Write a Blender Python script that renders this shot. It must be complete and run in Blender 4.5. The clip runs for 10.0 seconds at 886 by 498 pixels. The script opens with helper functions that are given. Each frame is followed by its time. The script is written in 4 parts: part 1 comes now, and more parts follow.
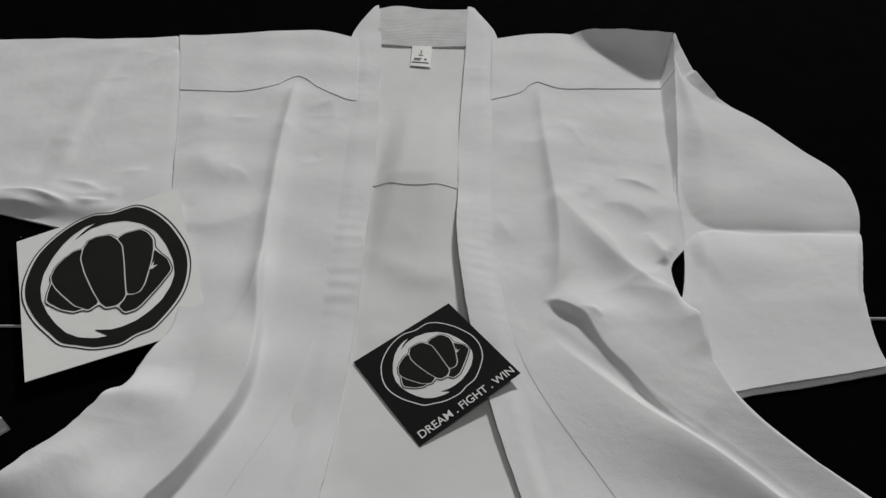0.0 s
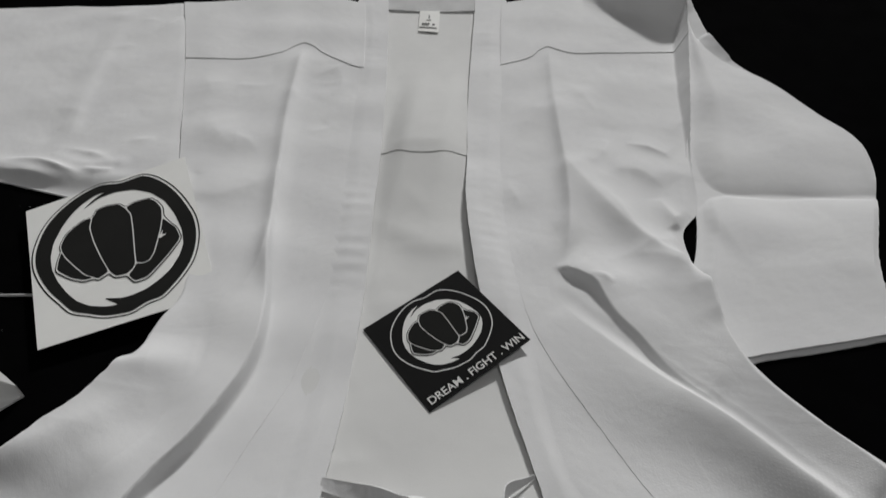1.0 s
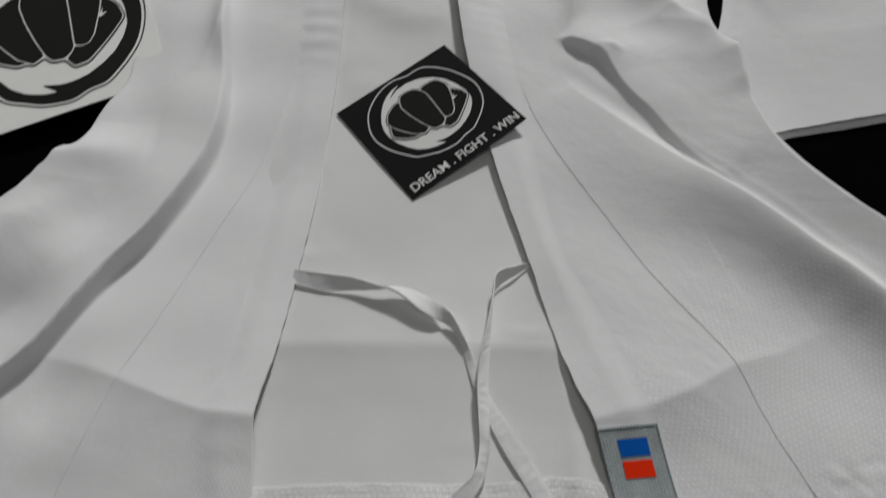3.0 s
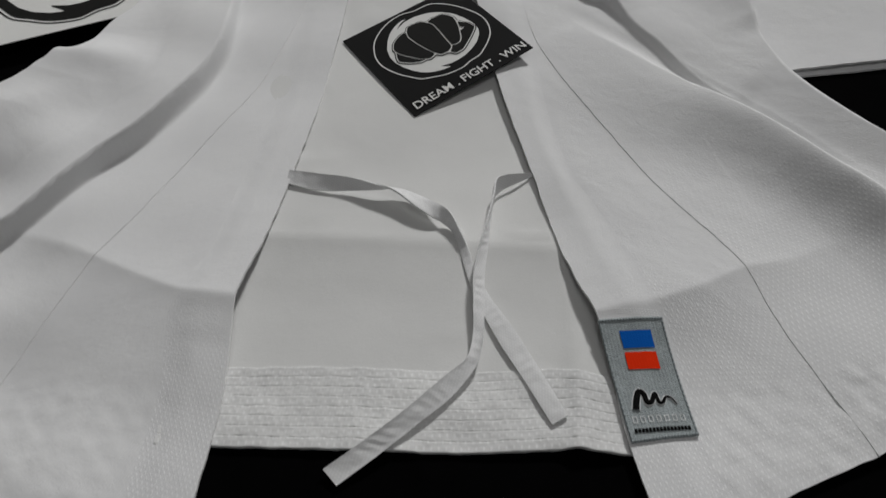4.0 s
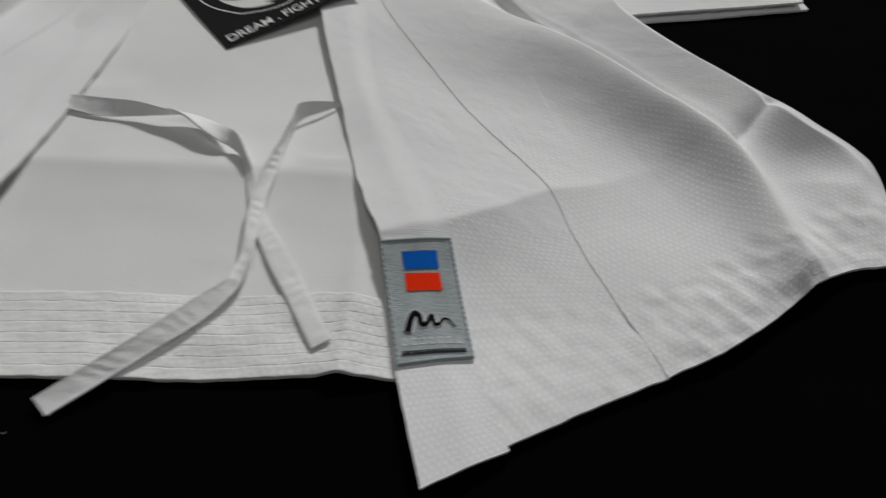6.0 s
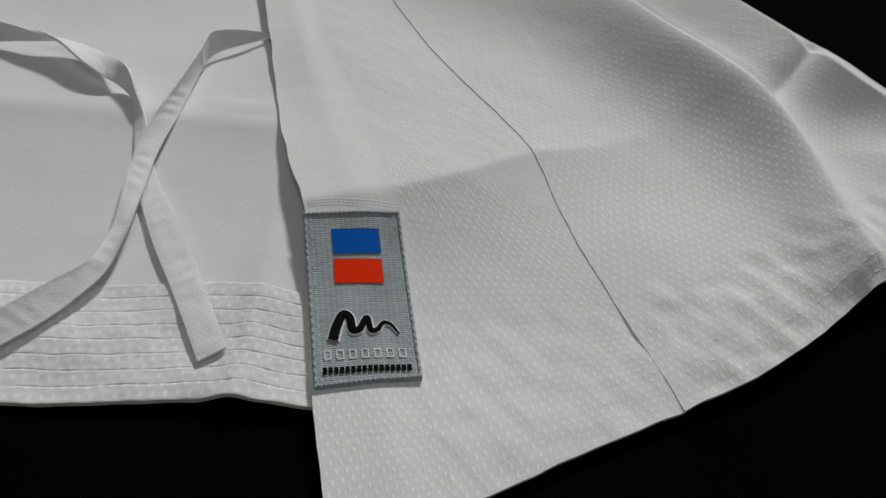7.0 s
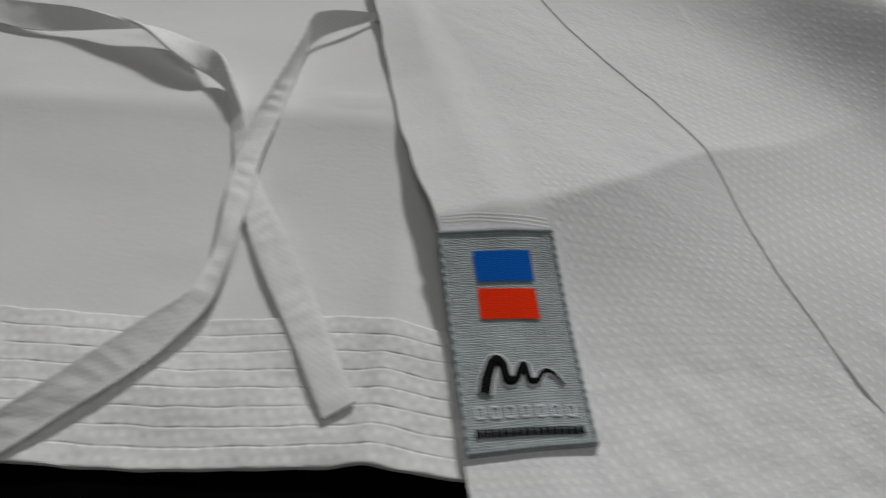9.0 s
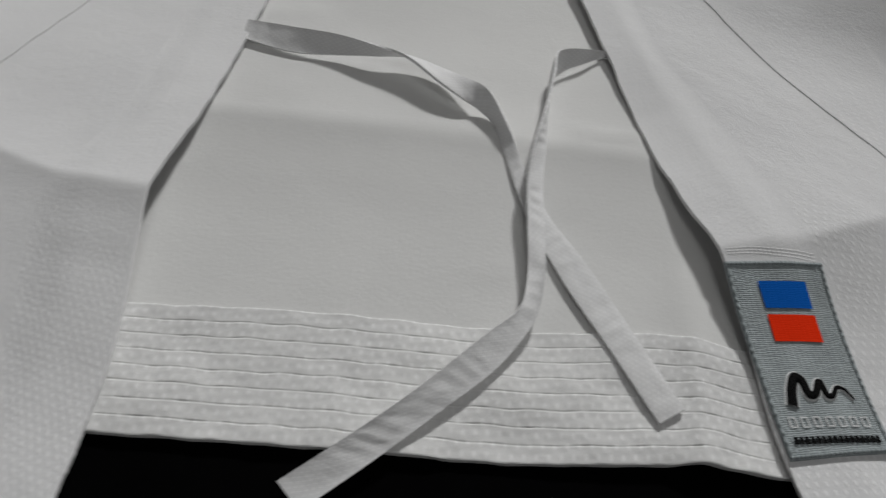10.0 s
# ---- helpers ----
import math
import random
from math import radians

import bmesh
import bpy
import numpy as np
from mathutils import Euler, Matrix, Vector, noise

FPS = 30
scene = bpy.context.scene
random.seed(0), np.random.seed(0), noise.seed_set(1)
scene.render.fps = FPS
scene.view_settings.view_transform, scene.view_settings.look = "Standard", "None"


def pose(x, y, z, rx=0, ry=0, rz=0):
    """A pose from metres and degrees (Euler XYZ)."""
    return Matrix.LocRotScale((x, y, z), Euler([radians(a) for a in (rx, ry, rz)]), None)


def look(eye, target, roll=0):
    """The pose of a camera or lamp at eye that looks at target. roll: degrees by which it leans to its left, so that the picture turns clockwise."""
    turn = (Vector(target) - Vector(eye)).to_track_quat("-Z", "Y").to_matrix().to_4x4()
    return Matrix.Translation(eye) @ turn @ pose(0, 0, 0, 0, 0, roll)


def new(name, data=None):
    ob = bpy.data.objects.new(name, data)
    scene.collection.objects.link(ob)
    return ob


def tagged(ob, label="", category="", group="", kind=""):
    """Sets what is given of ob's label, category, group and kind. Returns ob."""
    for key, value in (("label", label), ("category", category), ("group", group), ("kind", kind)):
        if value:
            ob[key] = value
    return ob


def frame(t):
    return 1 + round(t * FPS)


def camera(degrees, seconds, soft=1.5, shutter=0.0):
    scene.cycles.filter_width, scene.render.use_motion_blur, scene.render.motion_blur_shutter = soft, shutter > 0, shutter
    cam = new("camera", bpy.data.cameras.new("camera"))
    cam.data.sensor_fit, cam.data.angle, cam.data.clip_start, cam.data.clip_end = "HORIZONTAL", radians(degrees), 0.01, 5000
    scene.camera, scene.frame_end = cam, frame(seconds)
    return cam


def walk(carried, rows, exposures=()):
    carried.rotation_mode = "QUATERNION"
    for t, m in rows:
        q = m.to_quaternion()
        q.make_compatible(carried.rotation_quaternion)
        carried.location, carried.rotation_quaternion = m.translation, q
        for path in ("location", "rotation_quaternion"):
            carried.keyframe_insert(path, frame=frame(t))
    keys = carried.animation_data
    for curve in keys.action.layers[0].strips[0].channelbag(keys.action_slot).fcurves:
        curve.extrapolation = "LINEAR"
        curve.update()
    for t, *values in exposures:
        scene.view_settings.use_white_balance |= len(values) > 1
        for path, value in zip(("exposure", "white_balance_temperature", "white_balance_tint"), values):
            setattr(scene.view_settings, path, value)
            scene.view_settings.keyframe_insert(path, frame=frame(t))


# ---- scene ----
cam = camera(64.8, 10.0, soft=1.4, shutter=0.5)
PATH = [
    (0, (0.08223, -0.01738, 0.39815), (-0.0830, 1.4569, -0.9432), -2.32),
    (0.5, (0.08177, -0.01753, 0.39725), (-0.0884, 1.4467, -0.9545), -2.45),
    (1, (0.08234, -0.01662, 0.39325), (-0.1075, 1.3984, -1.0073), -3.46),
    (1.5, (0.08494, -0.00665, 0.38308), (-0.0923, 1.3058, -1.1156), -4.17),
    (2, (0.08557, 0.00622, 0.37023), (-0.0858, 1.1968, -1.2277), -5.25),
    (2.5, (0.08877, 0.01425, 0.35122), (-0.0634, 1.1119, -1.3137), -5.98),
    (3, (0.08951, -0.00367, 0.33082), (-0.0917, 1.0297, -1.3719), -6.41),
    (3.2, (0.09239, -0.02080, 0.31813), (-0.1049, 1.0582, -1.3543), -6.12),
    (4.3, (0.09302, -0.08123, 0.26192), (-0.0928, 1.1528, -1.3010), -1.76),
    (4.5, (0.09540, -0.08949, 0.25926), (-0.1038, 1.1731, -1.2790), -1.80),
    (5, (0.11300, -0.09506, 0.25524), (-0.1312, 1.1922, -1.2558), -4.18),
    (5.5, (0.14293, -0.09278, 0.23899), (-0.0756, 1.2023, -1.2693), -3.64),
    (6, (0.16718, -0.08007, 0.21610), (0.1038, 1.2167, -1.3052), 2.33),
    (6.2, (0.17262, -0.06741, 0.20251), (0.1619, 1.2257, -1.3232), 4.61),
    (7.3, (0.17667, -0.02186, 0.15461), (0.1783, 1.1748, -1.4479), 6.16),
    (7.5, (0.17810, -0.01418, 0.14536), (0.1886, 1.1623, -1.4720), 5.77),
    (8, (0.17805, -0.00343, 0.13385), (0.1089, 1.1502, -1.4984), 1.99),
    (8.5, (0.16989, 0.00040, 0.13413), (0.0250, 1.1361, -1.5058), -0.98),
    (9, (0.14792, -0.00404, 0.14416), (0.0007, 1.1608, -1.4750), 0.17),
    (9.5, (0.09504, -0.01275, 0.15850), (0.0480, 1.1325, -1.4805), 5.64),
    (10, (0.06183, -0.02111, 0.16646), (0.0042, 1.1247, -1.4717), 5.81),
]
walk(cam, [(t, look(eye, target, roll)) for t, eye, target, roll in PATH],
     [(0, -0.03), (1, -0.03), (2, -0.12), (2.5, -0.14), (3, -0.10), (4.5, -0.14), (5, 0.02), (5.5, -0.01), (6, 0.09), (7.5, 0.02), (8, 0.02), (8.5, -0.04), (9, -0.10), (9.5, -0.10), (10, -0.07)])


# ---- light of the room ----
world = bpy.data.worlds.new("room_air")
world.use_nodes = True
world.node_tree.nodes["Background"].inputs[0].default_value = (1.0, 1.0, 1.0, 1)
world.node_tree.nodes["Background"].inputs[1].default_value = 0.05
scene.world = world


def area_lamp(name, eye, target, size, power):
    data = bpy.data.lights.new(name, "AREA")
    data.shape, data.size, data.energy, data.color = "DISK", size, power, (1.0, 0.997, 0.99)
    ob = new(name, data)
    ob.matrix_world = look(eye, target)
    return ob


area_lamp("unseen_lamp", (2.35, 10.6, 7.2), (0.0, 0.35, 0.0), 1.5, 1350.0)
# weak unseen fill lamp, added to lift the shaded faces
area_lamp("unseen_lamp", (0.35, -0.55, 2.7), (0.12, 0.15, 0.0), 1.1, 7.6)


# ---- materials ----
def material(name, colour, rough=0.8, metal=0.0):
    m = bpy.data.materials.new(name)
    m.use_nodes = True
    b = m.node_tree.nodes["Principled BSDF"]
    b.inputs["Base Color"].default_value = (*colour, 1)
    b.inputs["Roughness"].default_value = rough
    b.inputs["Metallic"].default_value = metal
    b.inputs["Specular IOR Level"].default_value = 0.25
    return m, m.node_tree.nodes, m.node_tree.links, b


def math_node(nodes, links, op, a, b=None):
    n = nodes.new("ShaderNodeMath")
    n.operation = op
    for i, v in enumerate((a, b)):
        if v is None:
            continue
        if isinstance(v, (int, float)):
            n.inputs[i].default_value = v
        else:
            links.new(v, n.inputs[i])
    return n.outputs[0]


def noise_node(nodes, links, vector, scale, detail=3.0):
    n = nodes.new("ShaderNodeTexNoise")
    n.inputs["Scale"].default_value = scale
    n.inputs["Detail"].default_value = detail
    links.new(vector, n.inputs["Vector"])
    return n.outputs["Fac"]


def ramp_node(nodes, links, fac, low, high, a=0.3, b=0.7):
    n = nodes.new("ShaderNodeValToRGB")
    n.color_ramp.elements[0].position, n.color_ramp.elements[1].position = a, b
    n.color_ramp.elements[0].color, n.color_ramp.elements[1].color = (*low, 1), (*high, 1)
    links.new(fac, n.inputs["Fac"])
    return n.outputs["Color"]


def bump_node(nodes, links, height, strength, distance, below=None):
    n = nodes.new("ShaderNodeBump")
    n.inputs["Strength"].default_value = strength
    n.inputs["Distance"].default_value = distance
    links.new(height, n.inputs["Height"])
    if below is not None:
        links.new(below, n.inputs["Normal"])
    return n.outputs["Normal"]


def cotton(name, dark, light, grain=0.0, thread=0.5, pitch=0.0024, crease=0.35, plain=None):
    """White cotton in metres of UV: fine threads, faint creasing and, with grain, raised rice-grain dots."""
    m, nodes, links, b = material(name, light, 0.92)
    uv = nodes.new("ShaderNodeUVMap").outputs["UV"]
    sep = nodes.new("ShaderNodeSeparateXYZ")
    links.new(uv, sep.inputs[0])
    u, v = sep.outputs[0], sep.outputs[1]
    stain = noise_node(nodes, links, uv, 14.0, 4.0)
    links.new(ramp_node(nodes, links, stain, dark, light), b.inputs["Base Color"])
    k = 2 * math.pi / 0.0007
    warp = math_node(nodes, links, "SINE", math_node(nodes, links, "MULTIPLY", u, k))
    weft = math_node(nodes, links, "SINE", math_node(nodes, links, "MULTIPLY", v, k))
    weave = math_node(nodes, links, "MULTIPLY", warp, weft)
    fuzz = noise_node(nodes, links, uv, 900.0, 2.0)
    fine = math_node(nodes, links, "ADD", math_node(nodes, links, "MULTIPLY", weave, 0.15), fuzz)
    normal = bump_node(nodes, links, noise_node(nodes, links, uv, 16.0, 2.0), 0.30, 0.004)
    normal = bump_node(nodes, links, noise_node(nodes, links, uv, 70.0, 3.0), crease, 0.0011, normal)
    normal = bump_node(nodes, links, fine, thread, 0.00018, normal)
    if grain:
        k = math.pi / pitch
        a = math_node(nodes, links, "COSINE", math_node(nodes, links, "MULTIPLY", u, 2 * k))
        c = math_node(nodes, links, "COSINE", math_node(nodes, links, "MULTIPLY", v, 1.15 * k))
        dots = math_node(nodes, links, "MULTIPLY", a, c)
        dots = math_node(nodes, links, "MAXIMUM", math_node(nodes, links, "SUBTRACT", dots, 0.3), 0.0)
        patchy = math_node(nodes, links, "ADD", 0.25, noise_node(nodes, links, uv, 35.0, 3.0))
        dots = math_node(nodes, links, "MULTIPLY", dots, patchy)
        if plain:  # dots faded before these places of v, imitating light that washes them out
            softened = nodes.new("ShaderNodeMapRange")
            softened.interpolation_type = "SMOOTHSTEP"
            links.new(v, softened.inputs["Value"])
            for slot, value in zip(("From Min", "From Max", "To Min", "To Max"), (-plain[0], -plain[1], 0.04, 1.0)):
                softened.inputs[slot].default_value = value
            dots = math_node(nodes, links, "MULTIPLY", dots, softened.outputs["Result"])
        normal = bump_node(nodes, links, dots, grain, 0.0006, normal)
        # the dots' brightness is put into the base colour, besides the bump
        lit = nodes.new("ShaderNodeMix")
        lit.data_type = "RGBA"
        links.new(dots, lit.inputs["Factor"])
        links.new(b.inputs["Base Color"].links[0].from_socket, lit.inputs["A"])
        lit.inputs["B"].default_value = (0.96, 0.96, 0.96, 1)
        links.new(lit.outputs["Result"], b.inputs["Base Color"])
    links.new(normal, b.inputs["Normal"])
    b.inputs["Sheen Weight"].default_value = 0.12
    return m


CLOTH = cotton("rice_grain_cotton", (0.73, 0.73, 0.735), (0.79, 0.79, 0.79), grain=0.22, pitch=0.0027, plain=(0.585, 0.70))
SMOOTH = cotton("pressed_cotton", (0.73, 0.73, 0.735), (0.79, 0.79, 0.79), thread=0.35)
HEMCLOTH = cotton("stitched_hem_cotton", (0.71, 0.71, 0.705), (0.775, 0.775, 0.765), grain=0.10, thread=0.25, pitch=0.0030, crease=0.3)
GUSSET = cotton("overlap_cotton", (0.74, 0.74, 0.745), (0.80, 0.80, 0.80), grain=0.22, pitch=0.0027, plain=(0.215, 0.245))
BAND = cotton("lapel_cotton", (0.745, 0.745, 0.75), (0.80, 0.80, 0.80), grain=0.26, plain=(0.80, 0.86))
TWILL = cotton("plain_cotton", (0.70, 0.70, 0.69), (0.765, 0.765, 0.752), thread=0.32, crease=0.16)
TAPE = cotton("cotton_tape", (0.73, 0.73, 0.73), (0.80, 0.80, 0.80), grain=0.08, thread=0.2, pitch=0.0014, crease=1.0)


def band_cotton(name):
    """Collar lining with close rows of stitching."""
    m, nodes, links, b = material(name, (0.62, 0.62, 0.62), 0.92)
    uv = nodes.new("ShaderNodeUVMap").outputs["UV"]
    sep = nodes.new("ShaderNodeSeparateXYZ")
    links.new(uv, sep.inputs[0])
    rows = math_node(nodes, links, "SINE", math_node(nodes, links, "MULTIPLY", sep.outputs[1], 2 * math.pi / 0.0036))
    stitch = math_node(nodes, links, "SINE", math_node(nodes, links, "MULTIPLY", sep.outputs[0], 2 * math.pi / 0.0042))
    rough = noise_node(nodes, links, uv, 420.0, 3.0)
    h = math_node(nodes, links, "ADD", math_node(nodes, links, "MULTIPLY", rows, math_node(nodes, links, "ADD", stitch, 1.4)), rough)
    links.new(bump_node(nodes, links, h, 0.4, 0.0003), b.inputs["Normal"])
    links.new(ramp_node(nodes, links, noise_node(nodes, links, uv, 40.0), (0.60, 0.60, 0.60), (0.70, 0.70, 0.70)), b.inputs["Base Color"])
    return m


COLLAR = band_cotton("stitched_collar_cotton")


def simple(name, colour, rough, scale=60.0, spread=0.12, bump=0.2, distance=0.0003, metal=0.0, gloss=0.25):
    m, nodes, links, b = material(name, colour, rough, metal)
    co = nodes.new("ShaderNodeTexCoord").outputs["Object"]
    low = tuple(c * (1 - spread) for c in colour)
    links.new(ramp_node(nodes, links, noise_node(nodes, links, co, scale, 4.0), low, colour), b.inputs["Base Color"])
    links.new(bump_node(nodes, links, noise_node(nodes, links, co, scale * 14, 3.0), bump, distance), b.inputs["Normal"])
    b.inputs["Specular IOR Level"].default_value = gloss
    return m


THREAD = simple("white_thread", (0.86, 0.86, 0.86), 0.7, 300.0, 0.08, 0.0)
PAPER = simple("white_paper", (0.87, 0.87, 0.845), 0.55, 25.0, 0.05, 0.08)
INK = simple("black_ink", (0.017, 0.017, 0.016), 0.8, 25.0, 0.2, 0.05, gloss=0.08)
BLACKCARD = simple("black_card", (0.014, 0.014, 0.014), 0.75, 25.0, 0.2, 0.06, gloss=0.06)
WHITEINK = simple("white_ink", (0.78, 0.78, 0.76), 0.5, 25.0, 0.04, 0.05)
GROUND = simple("black_floor_cloth", (0.0022, 0.0022, 0.0024), 0.95, 30.0, 0.4, 0.2, gloss=0.006)
PLASTER = simple("painted_plaster", (0.34, 0.34, 0.34), 0.9, 4.0, 0.06, 0.1)
CABLE = simple("grey_white_cable", (0.45, 0.45, 0.45), 0.5, 60.0)
TAG = simple("satin_label", (0.86, 0.86, 0.83), 0.5, 120.0, 0.03)
TAGINK = simple("label_print", (0.2, 0.2, 0.2), 0.6, 80.0)
LINT = simple("white_lint", (0.5, 0.5, 0.5), 0.9, 200.0)


def woven(name, colour, pitch=0.00075, depth=0.7, spread=0.25, streak=0.0):
    """Dense embroidered threads lying across the patch, in metres of UV."""
    m, nodes, links, b = material(name, colour, 0.8)
    b.inputs["Specular IOR Level"].default_value = 0.02
    uv = nodes.new("ShaderNodeUVMap").outputs["UV"]
    sep = nodes.new("ShaderNodeSeparateXYZ")
    links.new(uv, sep.inputs[0])
    wob = math_node(nodes, links, "MULTIPLY", noise_node(nodes, links, uv, 700.0, 2.0), 0.0009)
    v = math_node(nodes, links, "ADD", sep.outputs[1], wob)
    rows = math_node(nodes, links, "SINE", math_node(nodes, links, "MULTIPLY", v, 2 * math.pi / pitch))
    cols = math_node(nodes, links, "SINE", math_node(nodes, links, "MULTIPLY", sep.outputs[0], 2 * math.pi / (pitch * 2.6)))
    h = math_node(nodes, links, "ADD", rows, math_node(nodes, links, "MULTIPLY", cols, 0.4))
    links.new(bump_node(nodes, links, h, depth, 0.0002), b.inputs["Normal"])
    fac = math_node(nodes, links, "ADD", 0.5, math_node(nodes, links, "MULTIPLY", h, 0.3))
    if streak:  # uneven threads, in short lengths across the patch
        stretch = nodes.new("ShaderNodeMapping")
        stretch.inputs["Scale"].default_value = (0.35, 1.0, 1.0)
        links.new(uv, stretch.inputs["Vector"])
        uneven = math_node(nodes, links, "SUBTRACT", noise_node(nodes, links, stretch.outputs[0], 900.0, 3.0), 0.5)
        blotch = math_node(nodes, links, "SUBTRACT", noise_node(nodes, links, uv, 120.0, 2.0), 0.5)
        fac = math_node(nodes, links, "ADD", fac, math_node(nodes, links, "MULTIPLY", math_node(nodes, links, "ADD", uneven, blotch), 3.0 * streak))
    low = tuple(c * (1 - spread) for c in colour)
    links.new(ramp_node(nodes, links, fac, low, colour, 0.1, 0.9), b.inputs["Base Color"])
    return m


PATCH = woven("grey_woven_patch", (0.44, 0.485, 0.495), 0.00058, 0.40, 0.32, 0.45)
PATCHRIM = woven("grey_patch_border", (0.36, 0.40, 0.41))
PATCHTHREAD = woven("pale_patch_stitch", (0.52, 0.57, 0.585), 0.0005, 0.3, 0.1)
BLUE = woven("blue_embroidery", (0.006, 0.115, 0.50), 0.0005, 0.15, 0.10)
RED = woven("red_embroidery", (0.90, 0.038, 0.007), 0.0005, 0.15, 0.10)
BLACKTHREAD = woven("black_embroidery", (0.012, 0.012, 0.012), 0.0005)
WHITETHREAD = woven("white_embroidery", (0.74, 0.75, 0.75), 0.0005, 0.3, 0.1)


# ---- meshes ----
def hermite(ts, values, t):
    """Smooth curve through values at ts, read at t."""
    ts, values, t = np.asarray(ts, float), np.asarray(values, float), np.asarray(t, float)
    d = np.diff(values, axis=0) / np.diff(ts)[:, None]
    m = np.empty_like(values)
    m[0], m[-1] = d[0], d[-1]
    if len(ts) > 2:
        w0, w1 = np.diff(ts)[:-1, None], np.diff(ts)[1:, None]
        m[1:-1] = (d[:-1] * w1 + d[1:] * w0) / (w0 + w1)
    i = np.clip(np.searchsorted(ts, t, side="right") - 1, 0, len(ts) - 2)
    h = (ts[i + 1] - ts[i])
    s = ((t - ts[i]) / h)[:, None]
    h = h[:, None]
    return ((2 * s**3 - 3 * s**2 + 1) * values[i] + (s**3 - 2 * s**2 + s) * h * m[i]
            + (-2 * s**3 + 3 * s**2) * values[i + 1] + (s**3 - s**2) * h * m[i + 1])


def chord(points):
    p = np.asarray(points, float)
    s = np.concatenate([[0], np.cumsum(np.linalg.norm(np.diff(p[:, :2], axis=0), axis=1))])
    return s / s[-1]


def rail(stations, t):
    """Stations (t, x, y) as a smooth line, read at t."""
    a = np.asarray(stations, float)
    return hermite(a[:, 0], a[:, 1:], t)


def line(points, t):
    p = np.asarray(points, float)
    return hermite(chord(p), p, t)


def mesh_object(name, verts, faces, mat, parent=None, label="", uvs=None, smooth=True, sharp_from=None):
    me = bpy.data.meshes.new(name)
    me.from_pydata([tuple(map(float, v)) for v in verts], [], faces)
    flags = np.full(len(me.polygons), smooth, bool)
    if sharp_from is not None:
        flags[sharp_from:] = False
    me.polygons.foreach_set("use_smooth", flags)
    if uvs is not None:
        layer = me.uv_layers.new(name="UVMap")
        index = np.empty(len(me.loops), np.int32)
        me.loops.foreach_get("vertex_index", index)
        layer.data.foreach_set("uv", np.asarray(uvs, np.float32)[index].ravel())
    me.materials.append(mat)
    me.update()
    ob = new(name, me)
    if parent is not None:
        ob.parent = parent
    if label:
        tagged(ob, label)
    return ob


def sheet(name, X, Y, Z, mat, parent, label="", thick=0.0014, uv=None):
    """A cloth sheet on a grid of points, with an underside and edges. thick: a number, or a grid of them."""
    rows, cols = X.shape
    n = rows * cols
    low = Z - thick
    verts = np.concatenate([np.stack([X, Y, Z], -1).reshape(-1, 3), np.stack([X, Y, low], -1).reshape(-1, 3)])
    if uv is None:
        across = np.sqrt(np.diff(X, axis=1) ** 2 + np.diff(Y, axis=1) ** 2)
        U = np.concatenate([np.zeros((rows, 1)), np.cumsum(across, axis=1)], 1)
        along = np.sqrt(np.diff(X, axis=0) ** 2 + np.diff(Y, axis=0) ** 2).mean(1)
        V = np.repeat(np.concatenate([[0], np.cumsum(along)])[:, None], cols, 1)
        uv = np.stack([U, -V], -1)
    uvs = np.concatenate([uv.reshape(-1, 2)] * 2)
    idx = np.arange(n).reshape(rows, cols)
    a, b, c, d = idx[:-1, :-1].ravel(), idx[1:, :-1].ravel(), idx[1:, 1:].ravel(), idx[:-1, 1:].ravel()
    # a right-handed top: turn the faces if the grid runs the other way
    turn = (X[0, -1] - X[0, 0]) * (Y[-1, 0] - Y[0, 0]) - (Y[0, -1] - Y[0, 0]) * (X[-1, 0] - X[0, 0])
    quads = np.stack([a, b, c, d], 1) if turn < 0 else np.stack([a, d, c, b], 1)
    under = quads[:, ::-1] + n
    ring = np.concatenate([idx[0, :-1], idx[:-1, -1], idx[-1, :0:-1], idx[:0:-1, 0]])
    verts = np.concatenate([verts, verts[ring], verts[ring + n]])
    uvs = np.concatenate([uvs, uvs[ring], uvs[ring + n]])
    m = len(ring)
    here = 2 * n + np.arange(m)
    nxt = np.roll(here, -1)
    side = np.stack([here, nxt, nxt + m, here + m], 1) if turn < 0 else np.stack([here, here + m, nxt + m, nxt], 1)
    faces = [tuple(map(int, q)) for q in np.concatenate([quads, under, side])]
    return mesh_object(name, verts, faces, mat, parent, label, uvs, True, 2 * len(quads))


